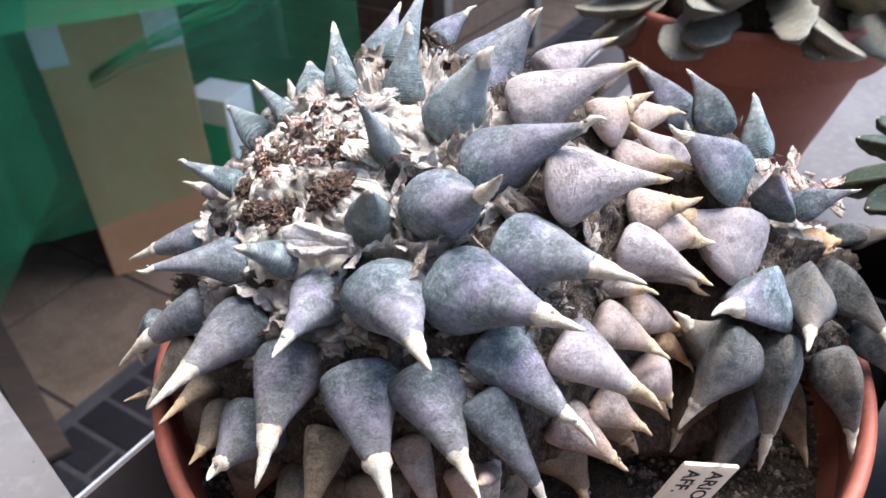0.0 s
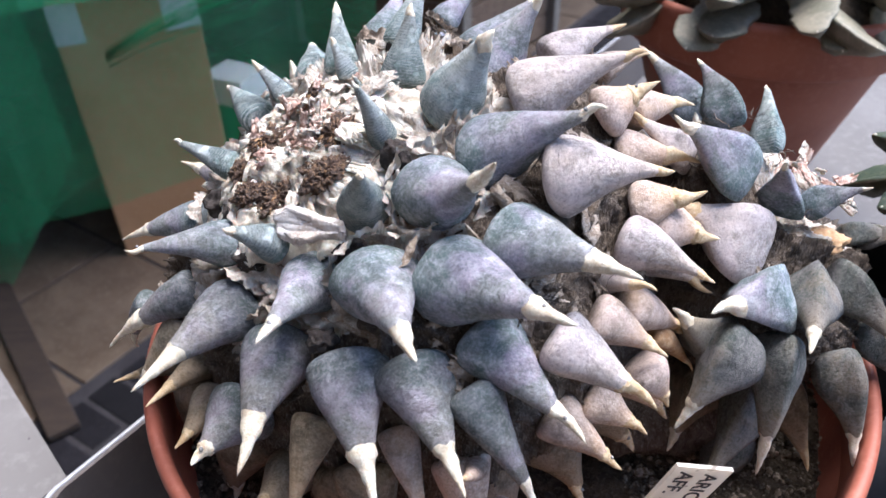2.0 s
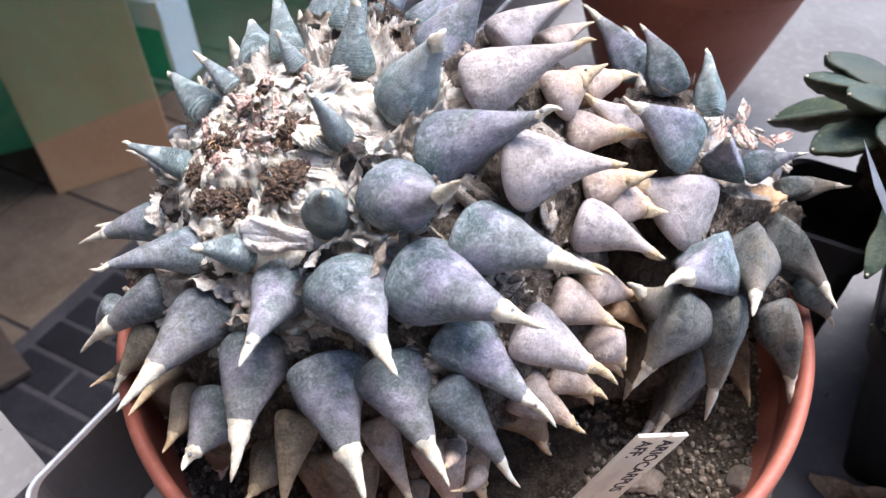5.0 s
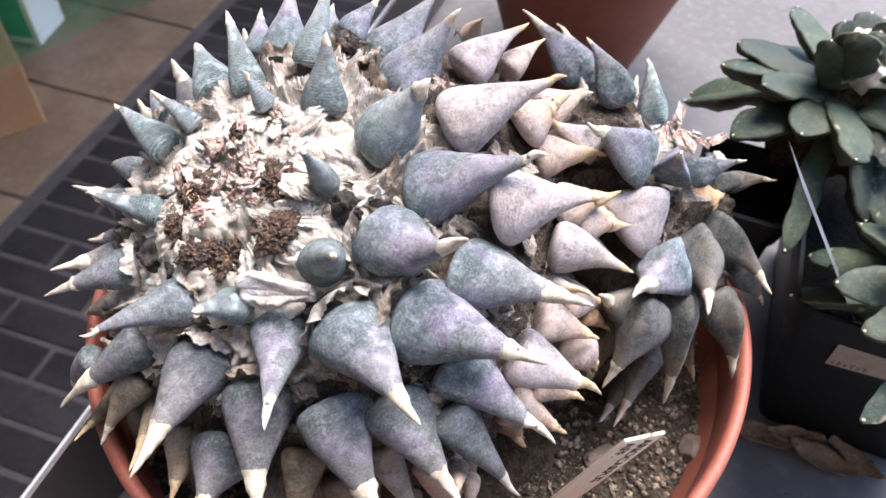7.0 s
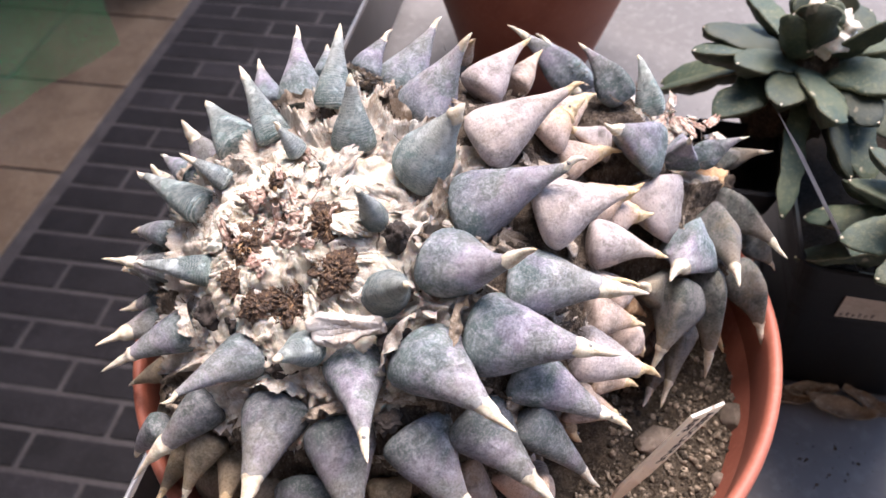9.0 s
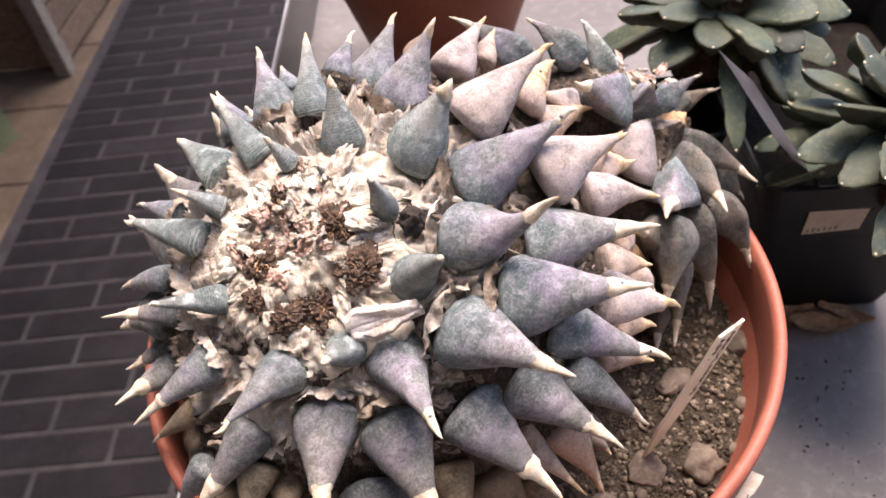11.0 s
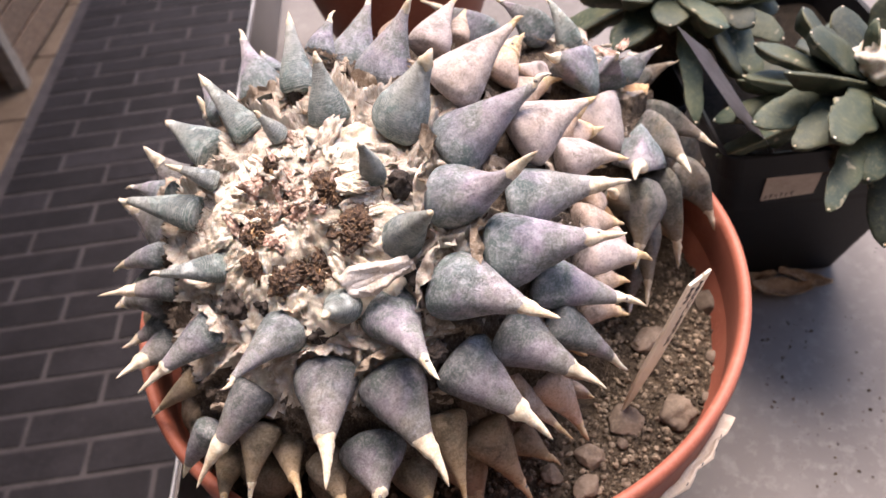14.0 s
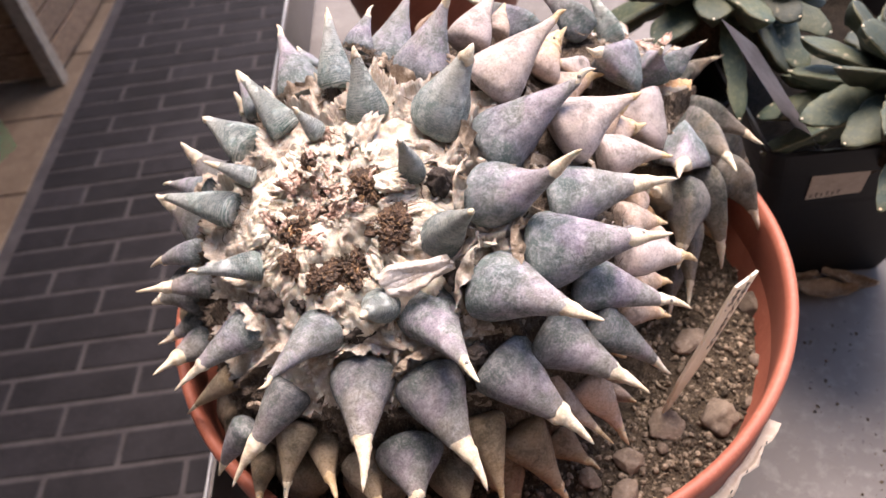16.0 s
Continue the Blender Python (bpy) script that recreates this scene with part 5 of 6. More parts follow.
thin.links.new(through_it.outputs[0], both.inputs[2])
thin.links.new(both.outputs[0], thin.nodes["Material Output"].inputs[0])
piece("blade", mesh_of("blade", vs, fs, TAG, smooth=False), tag)


def lettering(text, size, matrix, parent):
    cu = bpy.data.curves.new("lettering", "FONT")
    cu.body, cu.size, cu.extrude, cu.offset = text, size, 0.00004, size * 0.012
    tmp = bpy.data.objects.new("lettering", cu)
    scene.collection.objects.link(tmp)
    bpy.context.view_layer.update()
    me = bpy.data.meshes.new_from_object(tmp.evaluated_get(bpy.context.evaluated_depsgraph_get()))
    bpy.data.objects.remove(tmp)
    me.transform(matrix)
    me.materials.clear()
    me.materials.append(INK)
    return piece("lettering", me, parent, "handwritten black letters")


for text, across in (("ARIOCARPUS", 0.0028), ("AFF.", -0.0036)):
    for face in (-1, 1):
        x_ax, y_ax = tdn, (tn * face).cross(tdn)
        m = Matrix((( x_ax.x, y_ax.x, tn.x * face, 0), (x_ax.y, y_ax.y, tn.y * face, 0), (x_ax.z, y_ax.z, tn.z * face, 0), (0, 0, 0, 1)))
        at = mid - foot + tdn * 0.002 + y_ax * (across - 0.0018) + tn * face * (thick + 0.0001)
        lettering(text, 0.0056, Matrix.Translation(at) @ m, tag)

# ---- peeling label on the pot ----
vs, fs = [], []
steps = 26
for i in range(steps + 1):
    s = i / steps
    a = radians(-72 - 42 * s)
    flare = 0.0050 * (1 - s) ** 2
    for j in range(5):
        q = j / 4
        r = 0.1238 + q * (0.0036 * (1 - s) ** 0.6 + 0.0012) * (0.85 + 0.5 * noise.noise((s * 13, 0, 6))) + 0.0012 * noise.noise((s * 9, q * 3, 1))
        h = 0.1335 - 0.0035 * q - 0.006 * s + 0.004 * q * (1 - s) + 0.0012 * noise.noise((s * 18, q * 2, 8))
        vs.append((r * math.cos(a), r * math.sin(a), h))
for i in range(steps):
    for j in range(4):
        a = i * 5 + j
        fs.append((a, a + 5, a + 6, a + 1))
lab = piece("paper_label", mesh_of("paper_label", vs, fs, LABEL), None)
solid = lab.modifiers.new("thickness", "SOLIDIFY")
solid.thickness = 0.0005
marks_v, marks_f = [], []
for k, (s, q) in enumerate(((0.10, 0.35), (0.16, 0.5), (0.24, 0.4), (0.34, 0.5))):
    a0_, a1_ = radians(-72 - 42 * s), radians(-72 - 42 * (s + 0.016))
    for a, z in ((a0_, 0.0), (a1_, 0.0006), (a1_, 0.0014), (a0_, 0.0008)):
        r = 0.1238 + q * (0.0058 * (1 - s) ** 0.6 + 0.0016) + z * 0.5
        marks_v.append((r * math.cos(a), r * math.sin(a), 0.1350 - 0.0035 * q - 0.006 * s + 0.004 * q * (1 - s)))
    marks_f.append((4 * k, 4 * k + 1, 4 * k + 2, 4 * k + 3))
piece("marks", mesh_of("marks", marks_v, marks_f, INK, smooth=False), lab, "faded dark pen marks")
tagged(lab, "torn cream paper label peeling off the terracotta pot", "label")

# ---- clay pot behind with a broad-tubercled cactus ----
pot("plant_pot", (0.1846, 0.2973, BENCH), 0.0955, 0.046, 0.1757, 0.0345, TERRA_DARK, "red-brown clay pot standing on the far tray", 0.0, 0.15)
soil_bed("soil", (0.1846, 0.2973), 0.081, 0.150, "dark soil in the clay pot")


BLUNT = [(0.0, 0.72), (0.15, 0.88), (0.35, 1.0), (0.55, 1.0), (0.70, 0.94), (0.82, 0.80), (0.91, 0.60), (0.97, 0.36), (1.0, 0.12)]


def leaf(parent, p, d, up, length, width, material, seed, hook=0.2, sag=0.0):
    """A broad three-sided tubercle: flat above, keeled below, with worn pale margins and a blunt pale point."""
    up_world = Vector((0, 0, 1))
    up = Matrix.Rotation(random.Random(seed).uniform(-0.5, 0.5), 3, d) @ up
    side = d.cross(up).normalized()
    n = side.cross(d)
    turns = (0.0, 0.45, 1.0, 1.57, 2.14, 2.69, 3.1416, 3.40, 4.0, 4.71, 5.42, 6.02)
    seg, rows = len(turns), 16
    verts, faces = [], []
    off = Vector((seed * 1.7, 0, 0))
    for i in range(rows + 1):
        s = i / rows
        w = width * 0.5 * width_at(s, BLUNT)
        c = p + d * length * s + n * (hook * length * s * s) - up_world * (sag * length * s * s)
        for a in turns:
            y = math.sin(a)
            h = w * (0.10 * y + 0.05 if y > 0 else 0.90 * y * (1 - abs(math.cos(a)) * 0.55) + 0.05)
            v = c + side * math.cos(a) * w + n * h
            v += (v - c) * (0.36 * noise.noise(v * 75 + off) + 0.20 * noise.noise(v * 200 + off))
            verts.append(v)
    for i in range(rows):
        for k in range(seg):
            j = (k + 1) % seg
            faces.append((i * seg + k, i * seg + j, (i + 1) * seg + j, (i + 1) * seg + k))
    faces += [tuple(reversed(range(seg))), tuple(range(rows * seg, rows * seg + seg))]
    me = mesh_of("tubercle", verts, faces, material)
    if material is LEAF:
        me.materials.append(MARGIN)
        for poly in me.polygons[: rows * seg]:
            if poly.index % seg in (6, 11) and poly.index // seg > 2:
                poly.material_index = 1
    lf = piece("tubercle", me, parent)
    bm = bmesh.new()
    bmesh.ops.create_icosphere(bm, subdivisions=2, radius=0.0007)
    end = p + d * length * 0.985 + n * hook * length * 0.97 - up_world * sag * length * 0.97
    for v in bm.verts:
        v.co = v.co * (1 + 0.4 * noise.noise(v.co * 600 + off)) + end
    part("horn_tip", bm, HORN, lf)
    return lf


def rosette(name, centre, rings, label, material, seed):
    top = empty(name, centre, label, "cactus")
    rr = random.Random(seed)
    k, stem = 0, rings[0][1] * 1.02
    for count, rad, elev, length, width, z in rings:
        for i in range(count):
            a = 2 * math.pi * (i + 0.5 * (k % 2)) / count + rr.uniform(-0.22, 0.22)
            e = radians(elev + rr.uniform(-16, 16))
            d = Vector((math.cos(a) * math.cos(e), math.sin(a) * math.cos(e), math.sin(e)))
            up = Vector((-math.cos(a) * math.sin(e), -math.sin(a) * math.sin(e), math.cos(e)))
            p = Vector((math.cos(a) * rad, math.sin(a) * rad, z))
            leaf(top, p, d, up, length * rr.uniform(0.75, 1.2), width * rr.uniform(0.75, 1.15), material, seed * 100 + k * 20 + i, rr.uniform(0.05, 0.25))
        k += 1
    bm = bmesh.new()
    bmesh.ops.create_icosphere(bm, subdivisions=3, radius=1)
    for v in bm.verts:
        f = 1 + 0.2 * noise.noise(v.co * 3)
        v.co = Vector((v.co.x * stem, v.co.y * stem, max(v.co.z, -0.2) * 0.040)) * f
    part("stem", bm, SOIL, top, "dark brown stem")
    bm = bmesh.new()
    bmesh.ops.create_icosphere(bm, subdivisions=3, radius=1)
    for v in bm.verts:
        f = 1 + 0.35 * noise.noise(v.co * 4) + 0.2 * noise.noise(v.co * 9)
        v.co = Vector((v.co.x * 0.02, v.co.y * 0.02, v.co.z * 0.014)) * f + Vector((0, 0, 0.036))
    part("wool_pad", bm, WOOL, top, "tan wool on the crown")
    return top


rosette("cactus", (0.188, 0.293, 0.162), ((22, 0.076, -24, 0.052, 0.027, 0.020), (20, 0.066, -4, 0.054, 0.029, 0.030), (15, 0.050, 14, 0.050, 0.029, 0.038), (10, 0.034, 34, 0.045, 0.028, 0.044), (6, 0.018, 58, 0.038, 0.024, 0.048)),
        "olive-grey cactus with broad drooping tubercles in a clay pot", LEAF_BACK, 3)

# crumbs of soil on the tray
def on_tray(rr):
    p = uv(rr.uniform(-0.075, 0.045), 0.165 + abs(rr.gauss(0, 0.045)), BENCH)
    return p.x, p.y, p.z


scatter_grit("soil_crumbs", 150, on_tray, SOIL, 0.0003, 0.0012, "dark crumbs of soil scattered on the tray", 12)

# ---- black square pot with a dark green cactus ----
def black_pot(u0, u1, v0, v1, h, earth, label, earth_label, earth_drop, foot=0.026):
    """A tapering square nursery pot, given by its rim."""
    at = uv((u0 + u1) / 2, (v0 + v1) / 2, BENCH)
    top = empty("square_pot", at, label, "plant pot")

    def rounded(inset, z, r):
        pts = []
        a0_, a1_, c0_, c1_ = u0 + inset, u1 - inset, v0 + inset, v1 - inset
        for cu, cv, turn in ((a1_ - r, c1_ - r, 0), (a0_ + r, c1_ - r, 90), (a0_ + r, c0_ + r, 180), (a1_ - r, c0_ + r, 270)):
            for k in range(8):
                a = radians(turn + 90 * k / 7)
                pts.append(uv(cu + r * math.cos(a), cv + r * math.sin(a), z + BENCH) - at)
        return pts

    loops = [rounded(foot + 0.001, 0.0, 0.006), rounded(foot, 0.002, 0.006), rounded(0.0045, h - 0.018, 0.009), rounded(0.0025, h - 0.017, 0.010), rounded(0.0, h - 0.001, 0.010),
             rounded(0.001, h, 0.010), rounded(0.003, h - 0.001, 0.009), rounded(0.0065, h - 0.018, 0.008), rounded(0.010, h - 0.045, 0.007)]
    n = len(loops[0])
    faces = [(i * n + k, (i + 1) * n + k, (i + 1) * n + (k + 1) % n, i * n + (k + 1) % n) for i in range(len(loops) - 1) for k in range(n)] + [tuple(range(n))]
    verts = [p for lp in loops for p in lp]
    piece("wall", mesh_of("wall", verts[:3 * n], faces[:2 * n] + faces[-1:], BLACK_PLASTIC, smooth=False), top)
    piece("rim", mesh_of("rim", verts[2 * n:], [tuple(i - 2 * n for i in f) for f in faces[2 * n:-1]], BLACK_PLASTIC, smooth=False), top)
    bed = empty("soil_base", at + Vector((0, 0, h - earth_drop)), earth_label, "soil")
    low = Vector((0, 0, h - earth_drop))
    k_in = 0.0035 + 0.18 * earth_drop
    verts = [p - low for p in rounded(k_in, h - earth_drop, 0.008) + rounded(k_in + 0.006, h - 0.043, 0.007)]
    faces = [tuple(range(n)), tuple(reversed(range(n, 2 * n)))] + [(k, k + n, (k + 1) % n + n, (k + 1) % n) for k in range(n)]
    piece("soil", mesh_of("soil", verts, faces, earth, smooth=False), bed)
    return top, at


PEAT = surface("dark_peat", (0.010, 0.008, 0.006), (0.022, 0.017, 0.013), (0.06, 0.048, 0.036), 180, 900, 0.95, 1.0, 0.003)
tune(PEAT, "Specular IOR Level", 0.1)
black, black_at = black_pot(0.0535, 0.236, 0.1390, 0.264, 0.120, PEAT, "black square plastic nursery pot with a paper label", "dark soil in the black pot", 0.024)
black_pot(0.096, 0.150, 0.0905, 0.1375, 0.120, PEAT, "small black square plastic nursery pot beside the labelled one", "dark soil in the small black pot", 0.024, 0.008)
lbl_at = uv(0.0567, 0.164, 0.1257)
down = (uv(0.0645, 0.168, 0.091) - lbl_at).normalized()
across = (V - down * V.dot(down)).normalized()
face = across.cross(down).normalized()
if face.dot(U) > 0:
    face = -face
vs, fs = [], []
for k in range(2):
    for x, y in ((0, 0), (0.0275, 0.0005), (0.0268, 0.0245), (0.0003, 0.024)):
        vs.append(lbl_at - black_at + across * x + down * y + face * (0.0002 + 0.0004 * k))
fs = [(0, 1, 2, 3), (7, 6, 5, 4)] + [(k, (k + 1) % 4, (k + 1) % 4 + 4, k + 4) for k in range(4)]
lbl = piece("paper_label", mesh_of("paper_label", vs, fs, LABEL, smooth=False), black, "dirty paper label with faded marks")
vs, fs = [], []
for k in range(6):
    x0, y0 = 0.0015 + 0.0026 * k, 0.0198 - 0.0012 * (k % 2)
    for x, y in ((x0, y0), (x0 + 0.0016, y0), (x0 + 0.0012, 0.0226), (x0 + 0.0002, 0.0222)):
        vs.append(lbl_at - black_at + across * x + down * y + face * 0.0008)
    fs.append(tuple(range(4 * k, 4 * k + 4)))
piece("marks", mesh_of("marks", vs, fs, surface("faded_ink", (0.16, 0.13, 0.12), (0.24, 0.20, 0.18), (0.3, 0.26, 0.24), 300, 900, 0.8, 0.1, 0.0002), smooth=False), lbl, "faded dark marks")
def head(centre, tips, label, seed, crowd=1.0):
    """A head of thick three-sided tubercles: those given by their tips, and others round the rest."""
    top = empty("cactus", centre, label, "cactus")
    rr = random.Random(seed)
    c = Vector(centre)
    angles = []
    for k, (x, y, z, wide) in enumerate(tips):
        t = Vector((x, y, z)) - c
        flat = Vector((t.x, t.y, 0)).normalized()
        angles.append(math.atan2(t.y, t.x))
        p = flat * 0.010 + Vector((0, 0, max(0.45 * t.z, 0.004)))
        sag = 0.22 if t.z < 0.016 else 0.06
        d = (t - p + Vector((0, 0, sag * (t - p).length))).normalized()
        up = (Vector((0, 0, 1)) - d * d.z).normalized()
        leaf(top, p, d, up, (t - p).length, wide, LEAF, seed * 100 + k, 0.0, sag)
    heights = [math.asin(max(-1.0, min(1.0, (z - c.z) / (Vector((x, y, z)) - c).length))) for x, y, z, _ in tips]
    for ring, (count, rad, elev, long, wide) in enumerate(((19, 0.018, -8, 0.047, 0.019), (17, 0.017, 8, 0.044, 0.020), (13, 0.014, 26, 0.038, 0.020), (5, 0.010, 50, 0.032, 0.018), (3, 0.005, 70, 0.022, 0.014))):
        count = max(3, round(count * crowd))
        for k in range(count):
            a = 2 * math.pi * (k + 0.5 * (ring % 2)) / count + rr.uniform(-0.25, 0.25)
            e = radians(elev + rr.uniform(-14, 14))
            if any(abs(math.atan2(math.sin(a - b), math.cos(a - b))) < 0.24 and abs(h - e) < 0.26 for b, h in zip(angles, heights)):
                continue
            d = Vector((math.cos(a) * math.cos(e), math.sin(a) * math.cos(e), math.sin(e)))
            up = Vector((-math.cos(a) * math.sin(e), -math.sin(a) * math.sin(e), math.cos(e)))
            leaf(top, Vector((math.cos(a) * rad, math.sin(a) * rad, 0.005 * ring)), d, up, long * rr.uniform(0.85, 1.1), wide * rr.uniform(0.85, 1.1), LEAF, seed * 100 + 20 + ring * 20 + k, 0.04, rr.uniform(0.10, 0.45) if elev < 20 else rr.uniform(0.0, 0.18))
    for name, material, size, z, words in (("stem", SOIL, (0.022, 0.022, 0.030), -0.012, "dark brown stem"), ("wool_pad", WOOL, (0.015, 0.015, 0.011), 0.024, "tan wool on the crown")):
        bm = bmesh.new()
        bmesh.ops.create_icosphere(bm, subdivisions=4, radius=1)
        for v in bm.verts:
            f = 1 + 0.35 * noise.noise(v.co * 3 + Vector((seed, 0, 0))) + 0.22 * noise.noise(v.co * 8)
            v.co = Vector((v.co.x * size[0], v.co.y * size[1], v.co.z * size[2])) * f + Vector((0, 0, z))
        part(name, bm, material, top, words)
    return top


head((0.205, 0.052, 0.168), ((0.1482, 0.0718, 0.183, 0.022), (0.1443, 0.0393, 0.1675, 0.022), (0.1590, 0.0190, 0.1830, 0.023), (0.1560, -0.0060, 0.1440, 0.012), (0.1545, 0.0463, 0.189, 0.020), (0.1713, -0.0010, 0.1850, 0.022), (0.1820, 0.0380, 0.2180, 0.022)), "dark green cactus head with broad blunt tubercles", 5, 0.62)
head((0.205, -0.066, 0.158), ((0.1552, -0.0457, 0.1889, 0.018), (0.1730, -0.0409, 0.1994, 0.017), (0.1380, -0.0654, 0.1693, 0.019), (0.1252, -0.0934, 0.1600, 0.014), (0.1363, -0.0811, 0.1839, 0.019), (0.1431, -0.0414, 0.1670, 0.018), (0.1720, -0.0150, 0.1660, 0.018), (0.1800, -0.0130, 0.1790, 0.017)), "dark green cactus with broad blunt tubercles and tan wool", 6, 0.95)
tag_tip, tag_corner, tag_low = Vector((0.1296, -0.0048, 0.2063)), Vector((0.1196, -0.0303, 0.2082)), Vector((0.1460, -0.0392, 0.1690))
tag_foot = tag_low + (tag_low - tag_corner).normalized() * 0.045
tx = empty("plant_tag", tag_foot, "grey-white plastic plant tag in the black pot", "plant tag")
bm = bmesh.new()
drop = (tag_low - tag_corner).normalized()
edge = tag_tip + drop * 0.030
bm.faces.new([bm.verts.new(p - tag_foot) for p in (tag_tip, tag_corner, tag_low, tag_foot, tag_foot + (edge - tag_low) * 0.25, edge + drop * 0.05, edge)])
bmesh.ops.solidify(bm, geom=bm.faces[:], thickness=0.0008)
part("blade", bm, surface("greyed_plastic", (0.26, 0.26, 0.28), (0.36, 0.36, 0.39), (0.46, 0.46, 0.49), 60, 400, 0.5, 0.1, 0.0002, spots=((0.12, 0.11, 0.11), 500, 0.32)), tx, smooth=False)
DEAD = surface("dead_leaf", (0.17, 0.105, 0.06), (0.33, 0.225, 0.135), (0.47, 0.36, 0.24), 60, 500, 0.85, 0.6, 0.001)


def dead_leaf(u, v, turn, length, width, seed):
    verts, faces, rows, cols = [], [], 16, 7
    off = Vector((seed * 3.7, 0, 0))
    for i in range(rows + 1):
        s = i / rows
        w = width * math.sin(math.pi * (0.06 + 0.9 * s)) ** 0.7 / 2
        for j in range(cols):
            q = j / (cols - 1) * 2 - 1
            x, y = (s - 0.5) * length, q * w
            z = 0.0015 + 0.5 * w * q * q + 0.006 * abs(noise.noise(Vector((x * 60, y * 60, seed)) + off)) + 0.005 * abs(2 * s - 1) ** 2
            verts.append((x, y * (1 - 0.25 * q * q), z))
    for i in range(rows):
        for j in range(cols - 1):
            a = i * cols + j
            faces.append((a, a + cols, a + cols + 1, a + 1))
    ob = piece("dead_leaf", mesh_of("dead_leaf", verts, faces, DEAD), None)
    ob.matrix_world = Matrix.Translation(uv(u, v, BENCH)) @ pose(0, 0, 0, 0, 0, turn)
    thick = ob.modifiers.new("thickness", "SOLIDIFY")
    thick.thickness = 0.0004
    return tagged(ob, "crumpled brown dead leaf on the tray beside the black pot", "dead leaf", "dead leaves on the tray")


dead_leaf(0.066, 0.168, -30, 0.034, 0.016, 1)
dead_leaf(0.064, 0.198, -42, 0.036, 0.015, 2)
dead_leaf(0.072, 0.184, -20, 0.030, 0.013, 3)
dead_leaf(0.070, 0.214, -60, 0.030, 0.014, 4)

# ---- terrace: box, net, carton, crate ----
BOX_A, BOX_B = Vector((-0.82, 1.17, FLOOR)), Vector((-0.57, 1.29, FLOOR))
bx = (BOX_B - BOX_A).normalized()
by = Vector((-bx.y, bx.x, 0))
carton_box = empty("cardboard_box", (BOX_A + BOX_B) / 2, "tall brown cardboard box taped at the corners under green netting", "box")
turn = Matrix(((bx.x, by.x, 0, 0), (bx.y, by.y, 0, 0), (0, 0, 1, 0), (0, 0, 0, 1)))
w = (BOX_B - BOX_A).length / 2
bm = bmesh.new()
box(bm, (-w, 0, 0), (w, 0.30, 0.60), 0.004, turn)
part("carton_body", bm, CARD, carton_box, smooth=False)
for x0, x1 in ((-w - 0.001, -w + 0.055), (w - 0.07, w + 0.001)):
    bm = bmesh.new()
    box(bm, (x0, -0.0015, 0.52), (x1, -0.0003, 0.60), 0.0, turn)
    part("tape", bm, TAPE, carton_box, "pale strip of tape", smooth=False)
net = empty("green_net", (-0.75, 1.1, FLOOR), "sheet of fine green garden netting draped over the box", "netting")


def net_sheet(name, corner, right, down, nx, ny, folds, seed, strand=0.0022, trim=0.0):
    verts, faces = [], []
    off = Vector((seed * 5.3, 0, 0))
    def at(s, q):
        q *= 1 - trim * max(0.0, s - 0.72)
        p = corner + right * s + down * q
        p = p + Vector((0.25, -1, 0)) * folds * (noise.noise(Vector((s * 5, q * 1.6, 0)) + off) + 0.4 * noise.noise(Vector((s * 14, q * 3, 2)) + off))
        return p - Vector((-0.75, 1.1, FLOOR))
    steps = 30
    for i in range(nx):
        s = i / (nx - 1)
        base = len(verts)
        for k in range(steps + 1):
            p = at(s, k / steps)
            e = right.normalized() * strand / 2
            verts += [p - e, p + e]
        faces += [(base + 2 * k, base + 2 * k + 1, base + 2 * k + 3, base + 2 * k + 2) for k in range(steps)]
    for j in range(ny):
        q = j / (ny - 1)
        base = len(verts)
        for k in range(steps + 1):
            p = at(k / steps, q)
            e = down.normalized() * strand / 2
            verts += [p - e, p + e]
        faces += [(base + 2 * k, base + 2 * k + 1, base + 2 * k + 3, base + 2 * k + 2) for k in range(steps)]
    return tagged(piece(name, mesh_of(name, verts, faces, NET, smooth=False), net), kind="stuff")


net_sheet("net_sheet", Vector((-1.35, 1.06, 0.25)), Vector((1.15, 0.12, 0.35)), Vector((0.02, -0.06, -0.95)), 380, 330, 0.03, 1, 0.00055)
net_sheet("net_fold", Vector((-1.7, 1.00, 0.2)), Vector((0.85, 0.10, 0.06)), Vector((0.06, -0.05, -0.98)), 280, 320, 0.06, 2, 0.0006, 1.05)
net_sheet("net_fold", Vector((-1.68, 1.20, 0.1)), Vector((0.80, 0.10, 0.0)), Vector((0.02, -0.05, -0.84)), 120, 130, 0.08, 3, 0.0013, 0.75)
net_sheet("net_fold", Vector((-1.02, 1.02, FLOOR + 0.612)), Vector((0.55, 0.27, 0.0)), Vector((-0.16, 0.34, 0.03)), 200, 130, 0.012, 4, 0.0011)
HEM = (Vector((-0.66, 1.04, -0.200)), Vector((-0.58, 1.04, -0.160)), Vector((-0.50, 1.03, -0.125)), Vector((-0.38, 1.03, -0.085)), Vector((-0.26, 1.04, 0.0)), Vector((-0.12, 1.05, 0.12)))
hem_rnd = random.Random(31)
verts, faces = [], []
for k in range(26):
    sag, wide = hem_rnd.gauss(0, 0.010), hem_rnd.uniform(0.5, 1.5)
    line = [p - Vector((-0.75, 1.1, FLOOR)) + Vector((0, hem_rnd.gauss(0, 0.005), sag * (0.6 + 0.35 * i) + hem_rnd.gauss(0, 0.002))) for i, p in enumerate(HEM)]
    v_, f_ = rod(line, 0.00055 * wide, 4)
    faces += [tuple(i + len(verts) for i in f) for f in f_]
    verts += v_
tagged(piece("net_hem", mesh_of("net_hem", verts, faces, NET), net, "gathered green hem of the netting"), kind="stuff")

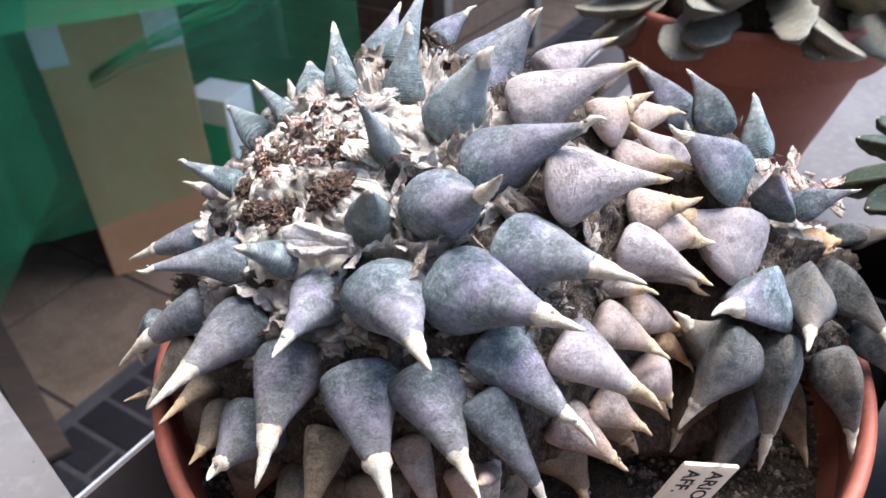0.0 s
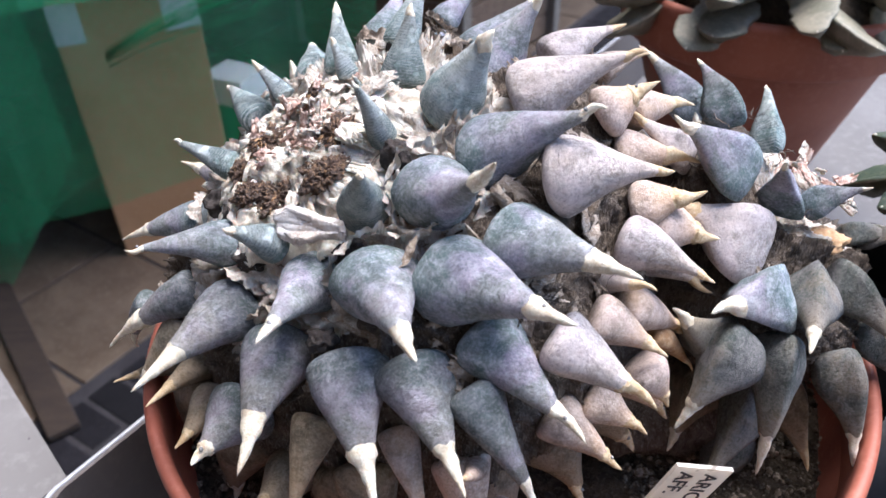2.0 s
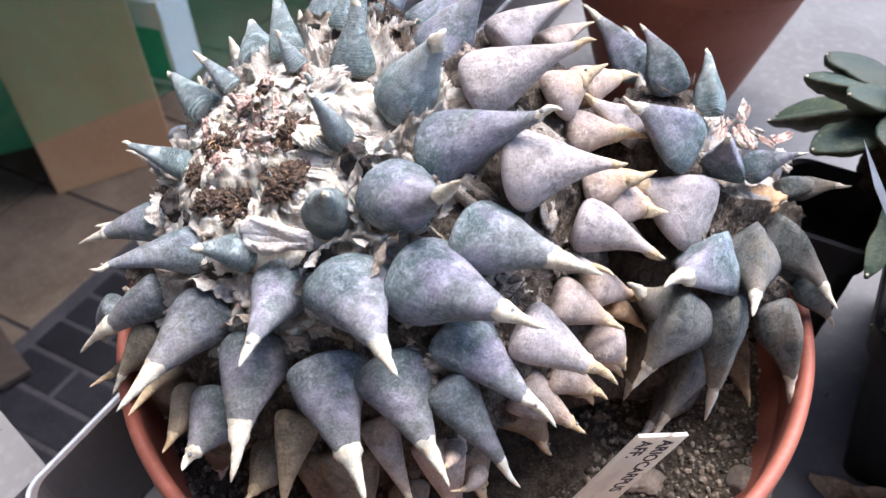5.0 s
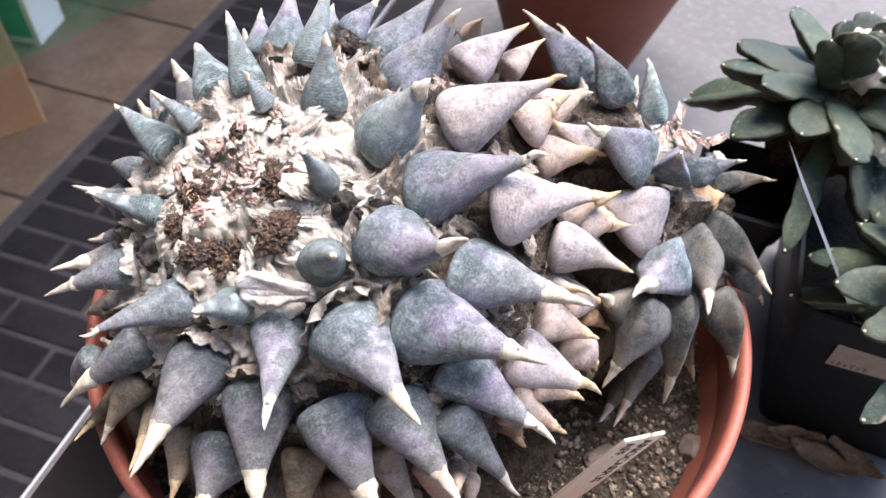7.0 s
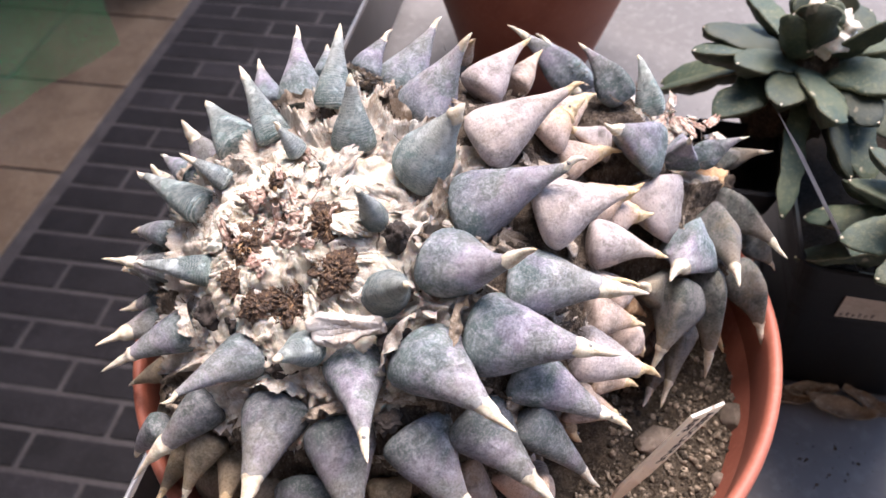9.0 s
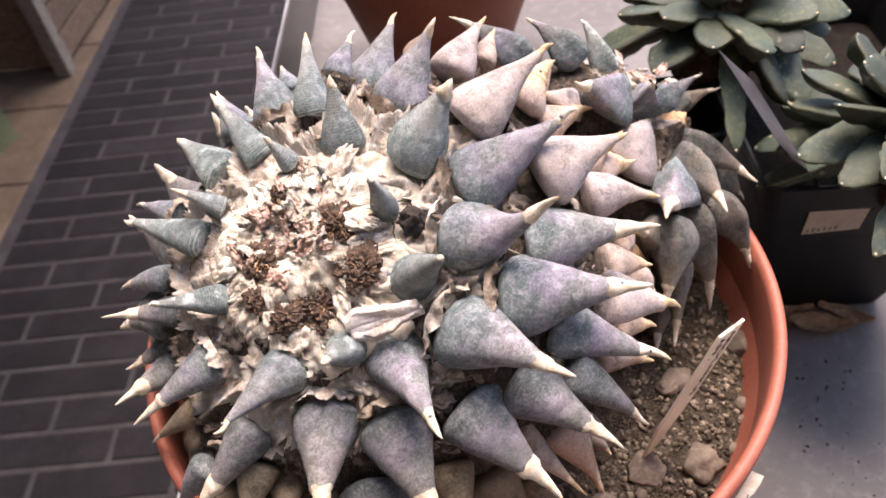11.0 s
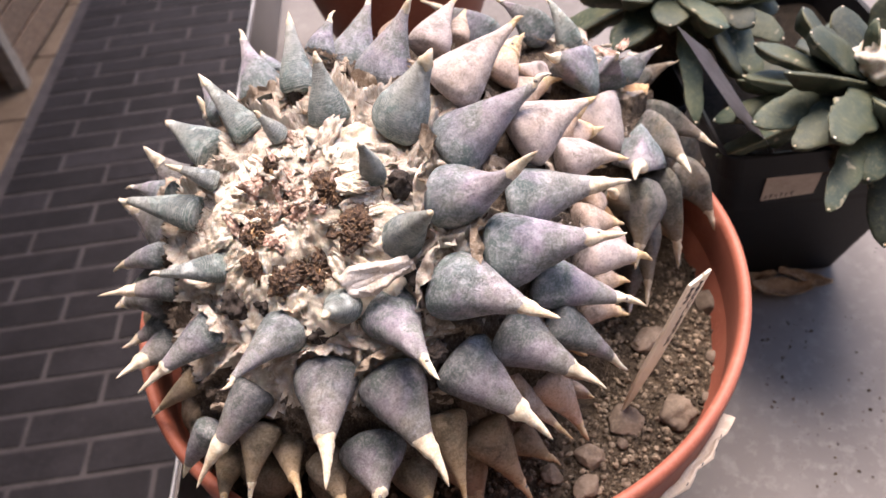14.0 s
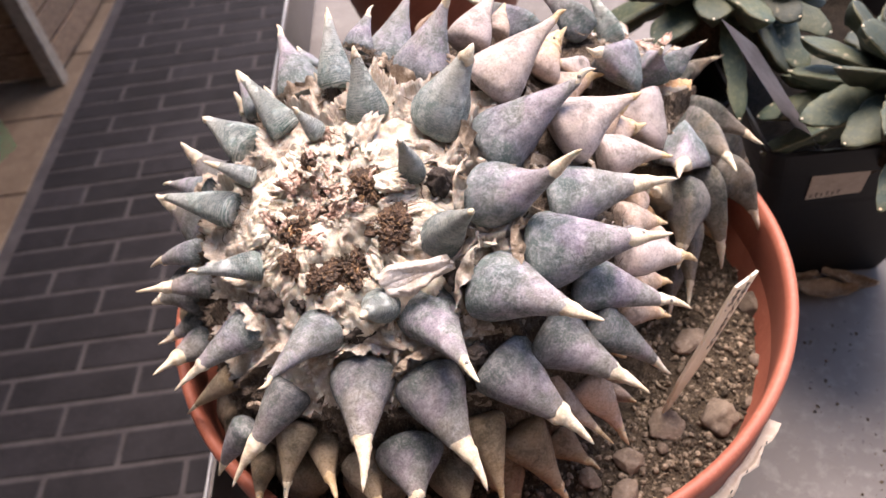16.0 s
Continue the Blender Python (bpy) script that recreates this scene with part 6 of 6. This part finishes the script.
milk = empty("drink_carton", (-0.655, 1.68, FLOOR), "white and green paper carton standing on the tiles", "carton")
t2 = TURN_UV @ pose(0, 0, 0, 0, 0, 12)
bm = bmesh.new()
box(bm, (-0.068, -0.060, 0), (0.068, 0.060, 0.245), 0.004, t2)
part("carton_body", bm, WHITE, milk, smooth=False)
bm = bmesh.new()
box(bm, (-0.05, -0.0625, 0.02), (0.055, -0.0603, 0.17), 0.0, t2)
part("printed_panel", bm, GREEN, milk, "green printed panel", smooth=False)

crate = empty("wooden_crate", uv(1.72, -1.55, FLOOR), "weathered brown wooden crate with a pale corner post", "crate")
for k in range(4):
    bm = bmesh.new()
    box(bm, (-0.40, 0.0, 0.012 + 0.085 * k), (0.335, 0.018, 0.090 + 0.085 * k), 0.003, TURN_UV)
    part("board", bm, WOOD, crate, smooth=False)
for k in range(4):
    bm = bmesh.new()
    box(bm, (0.335, 0.02, 0.012 + 0.085 * k), (0.352, 0.55, 0.090 + 0.085 * k), 0.003, TURN_UV)
    part("board", bm, WOOD, crate, smooth=False)
for x, y in ((0.335, -0.045), (-0.42, -0.03), (0.335, 0.55)):
    bm = bmesh.new()
    box(bm, (x, y, 0.0), (x + 0.045, y + 0.045, 0.42), 0.004, TURN_UV)
    part("corner_post", bm, WOOD_PALE, crate, "pale grey wooden post", smooth=False)

bm = bmesh.new()
lath_a, lath_b = Vector((-0.735, 0.640, FLOOR + 0.004)), Vector((-1.075, 1.045, FLOOR + 0.004))
ld = (lath_b - lath_a).normalized()
lm = Matrix(((ld.x, -ld.y, 0, lath_a.x), (ld.y, ld.x, 0, lath_a.y), (0, 0, 1, lath_a.z), (0, 0, 0, 1)))
box(bm, (0, -0.028, 0), ((lath_b - lath_a).length, 0.028, 0.016), 0.003, lm)
tagged(part("wooden_lath", bm, surface("dark_stained_wood", (0.030, 0.018, 0.012), (0.045, 0.028, 0.018), (0.07, 0.045, 0.03), 14, 160, 0.8, 0.5, 0.001, stretch=(1, 5, 5)), None, smooth=False), "dark brown wooden lath lying on the beige tiles", "lath")

# ---- paving ----
def block(name, lx, ly, lz, bevel, material):
    bm = bmesh.new()
    box(bm, (-lx / 2, -ly / 2, -lz), (lx / 2, ly / 2, 0), bevel)
    me = bpy.data.meshes.new(name)
    bm.to_mesh(me)
    bm.free()
    me.materials.append(material)
    return me


paving = empty("brick_paving", (0, 0, FLOOR), "strip of dark paving bricks with grey mortar joints", "paving", kind="structure")
BL, BW, JOINT = 0.250, 0.0725, 0.010
brick_me = block("brick", BL - JOINT, BW - JOINT, 0.02, 0.003, BRICK)
half_me = block("brick", BL / 2 - JOINT, BW - JOINT, 0.02, 0.003, BRICK)
row = 0
u = -0.3
while u < 3.5:
    v0 = EDGE_V + 0.005
    first = True
    while v0 < 0.05:
        ln = BL / 2 if (first and row % 2) else BL
        b = piece("brick", half_me if ln < BL else brick_me, paving)
        b.matrix_local = Matrix.Translation(fuv(u, v0 + ln / 2, RND.uniform(-0.001, 0.001))) @ TURN_F @ pose(0, 0, 0, RND.uniform(-0.3, 0.3), RND.uniform(-0.3, 0.3), RND.uniform(-0.4, 0.4))
        v0 += ln
        first = False
    u += BW
    row += 1
terrace = empty("tile_floor", (0, 0, FLOOR), "mottled beige ceramic floor tiles", "floor", kind="structure")
TL = 0.33
tile_me = block("tile", TL - 0.008, TL - 0.008, 0.02, 0.002, TILE)
for i in range(-4, 14):
    for j in range(9):
        b = piece("tile", tile_me, terrace)
        b.matrix_local = Matrix.Translation(fuv(i * TL + 0.1, EDGE_V - 0.02 - TL * (j + 0.5), 0.002)) @ TURN_F
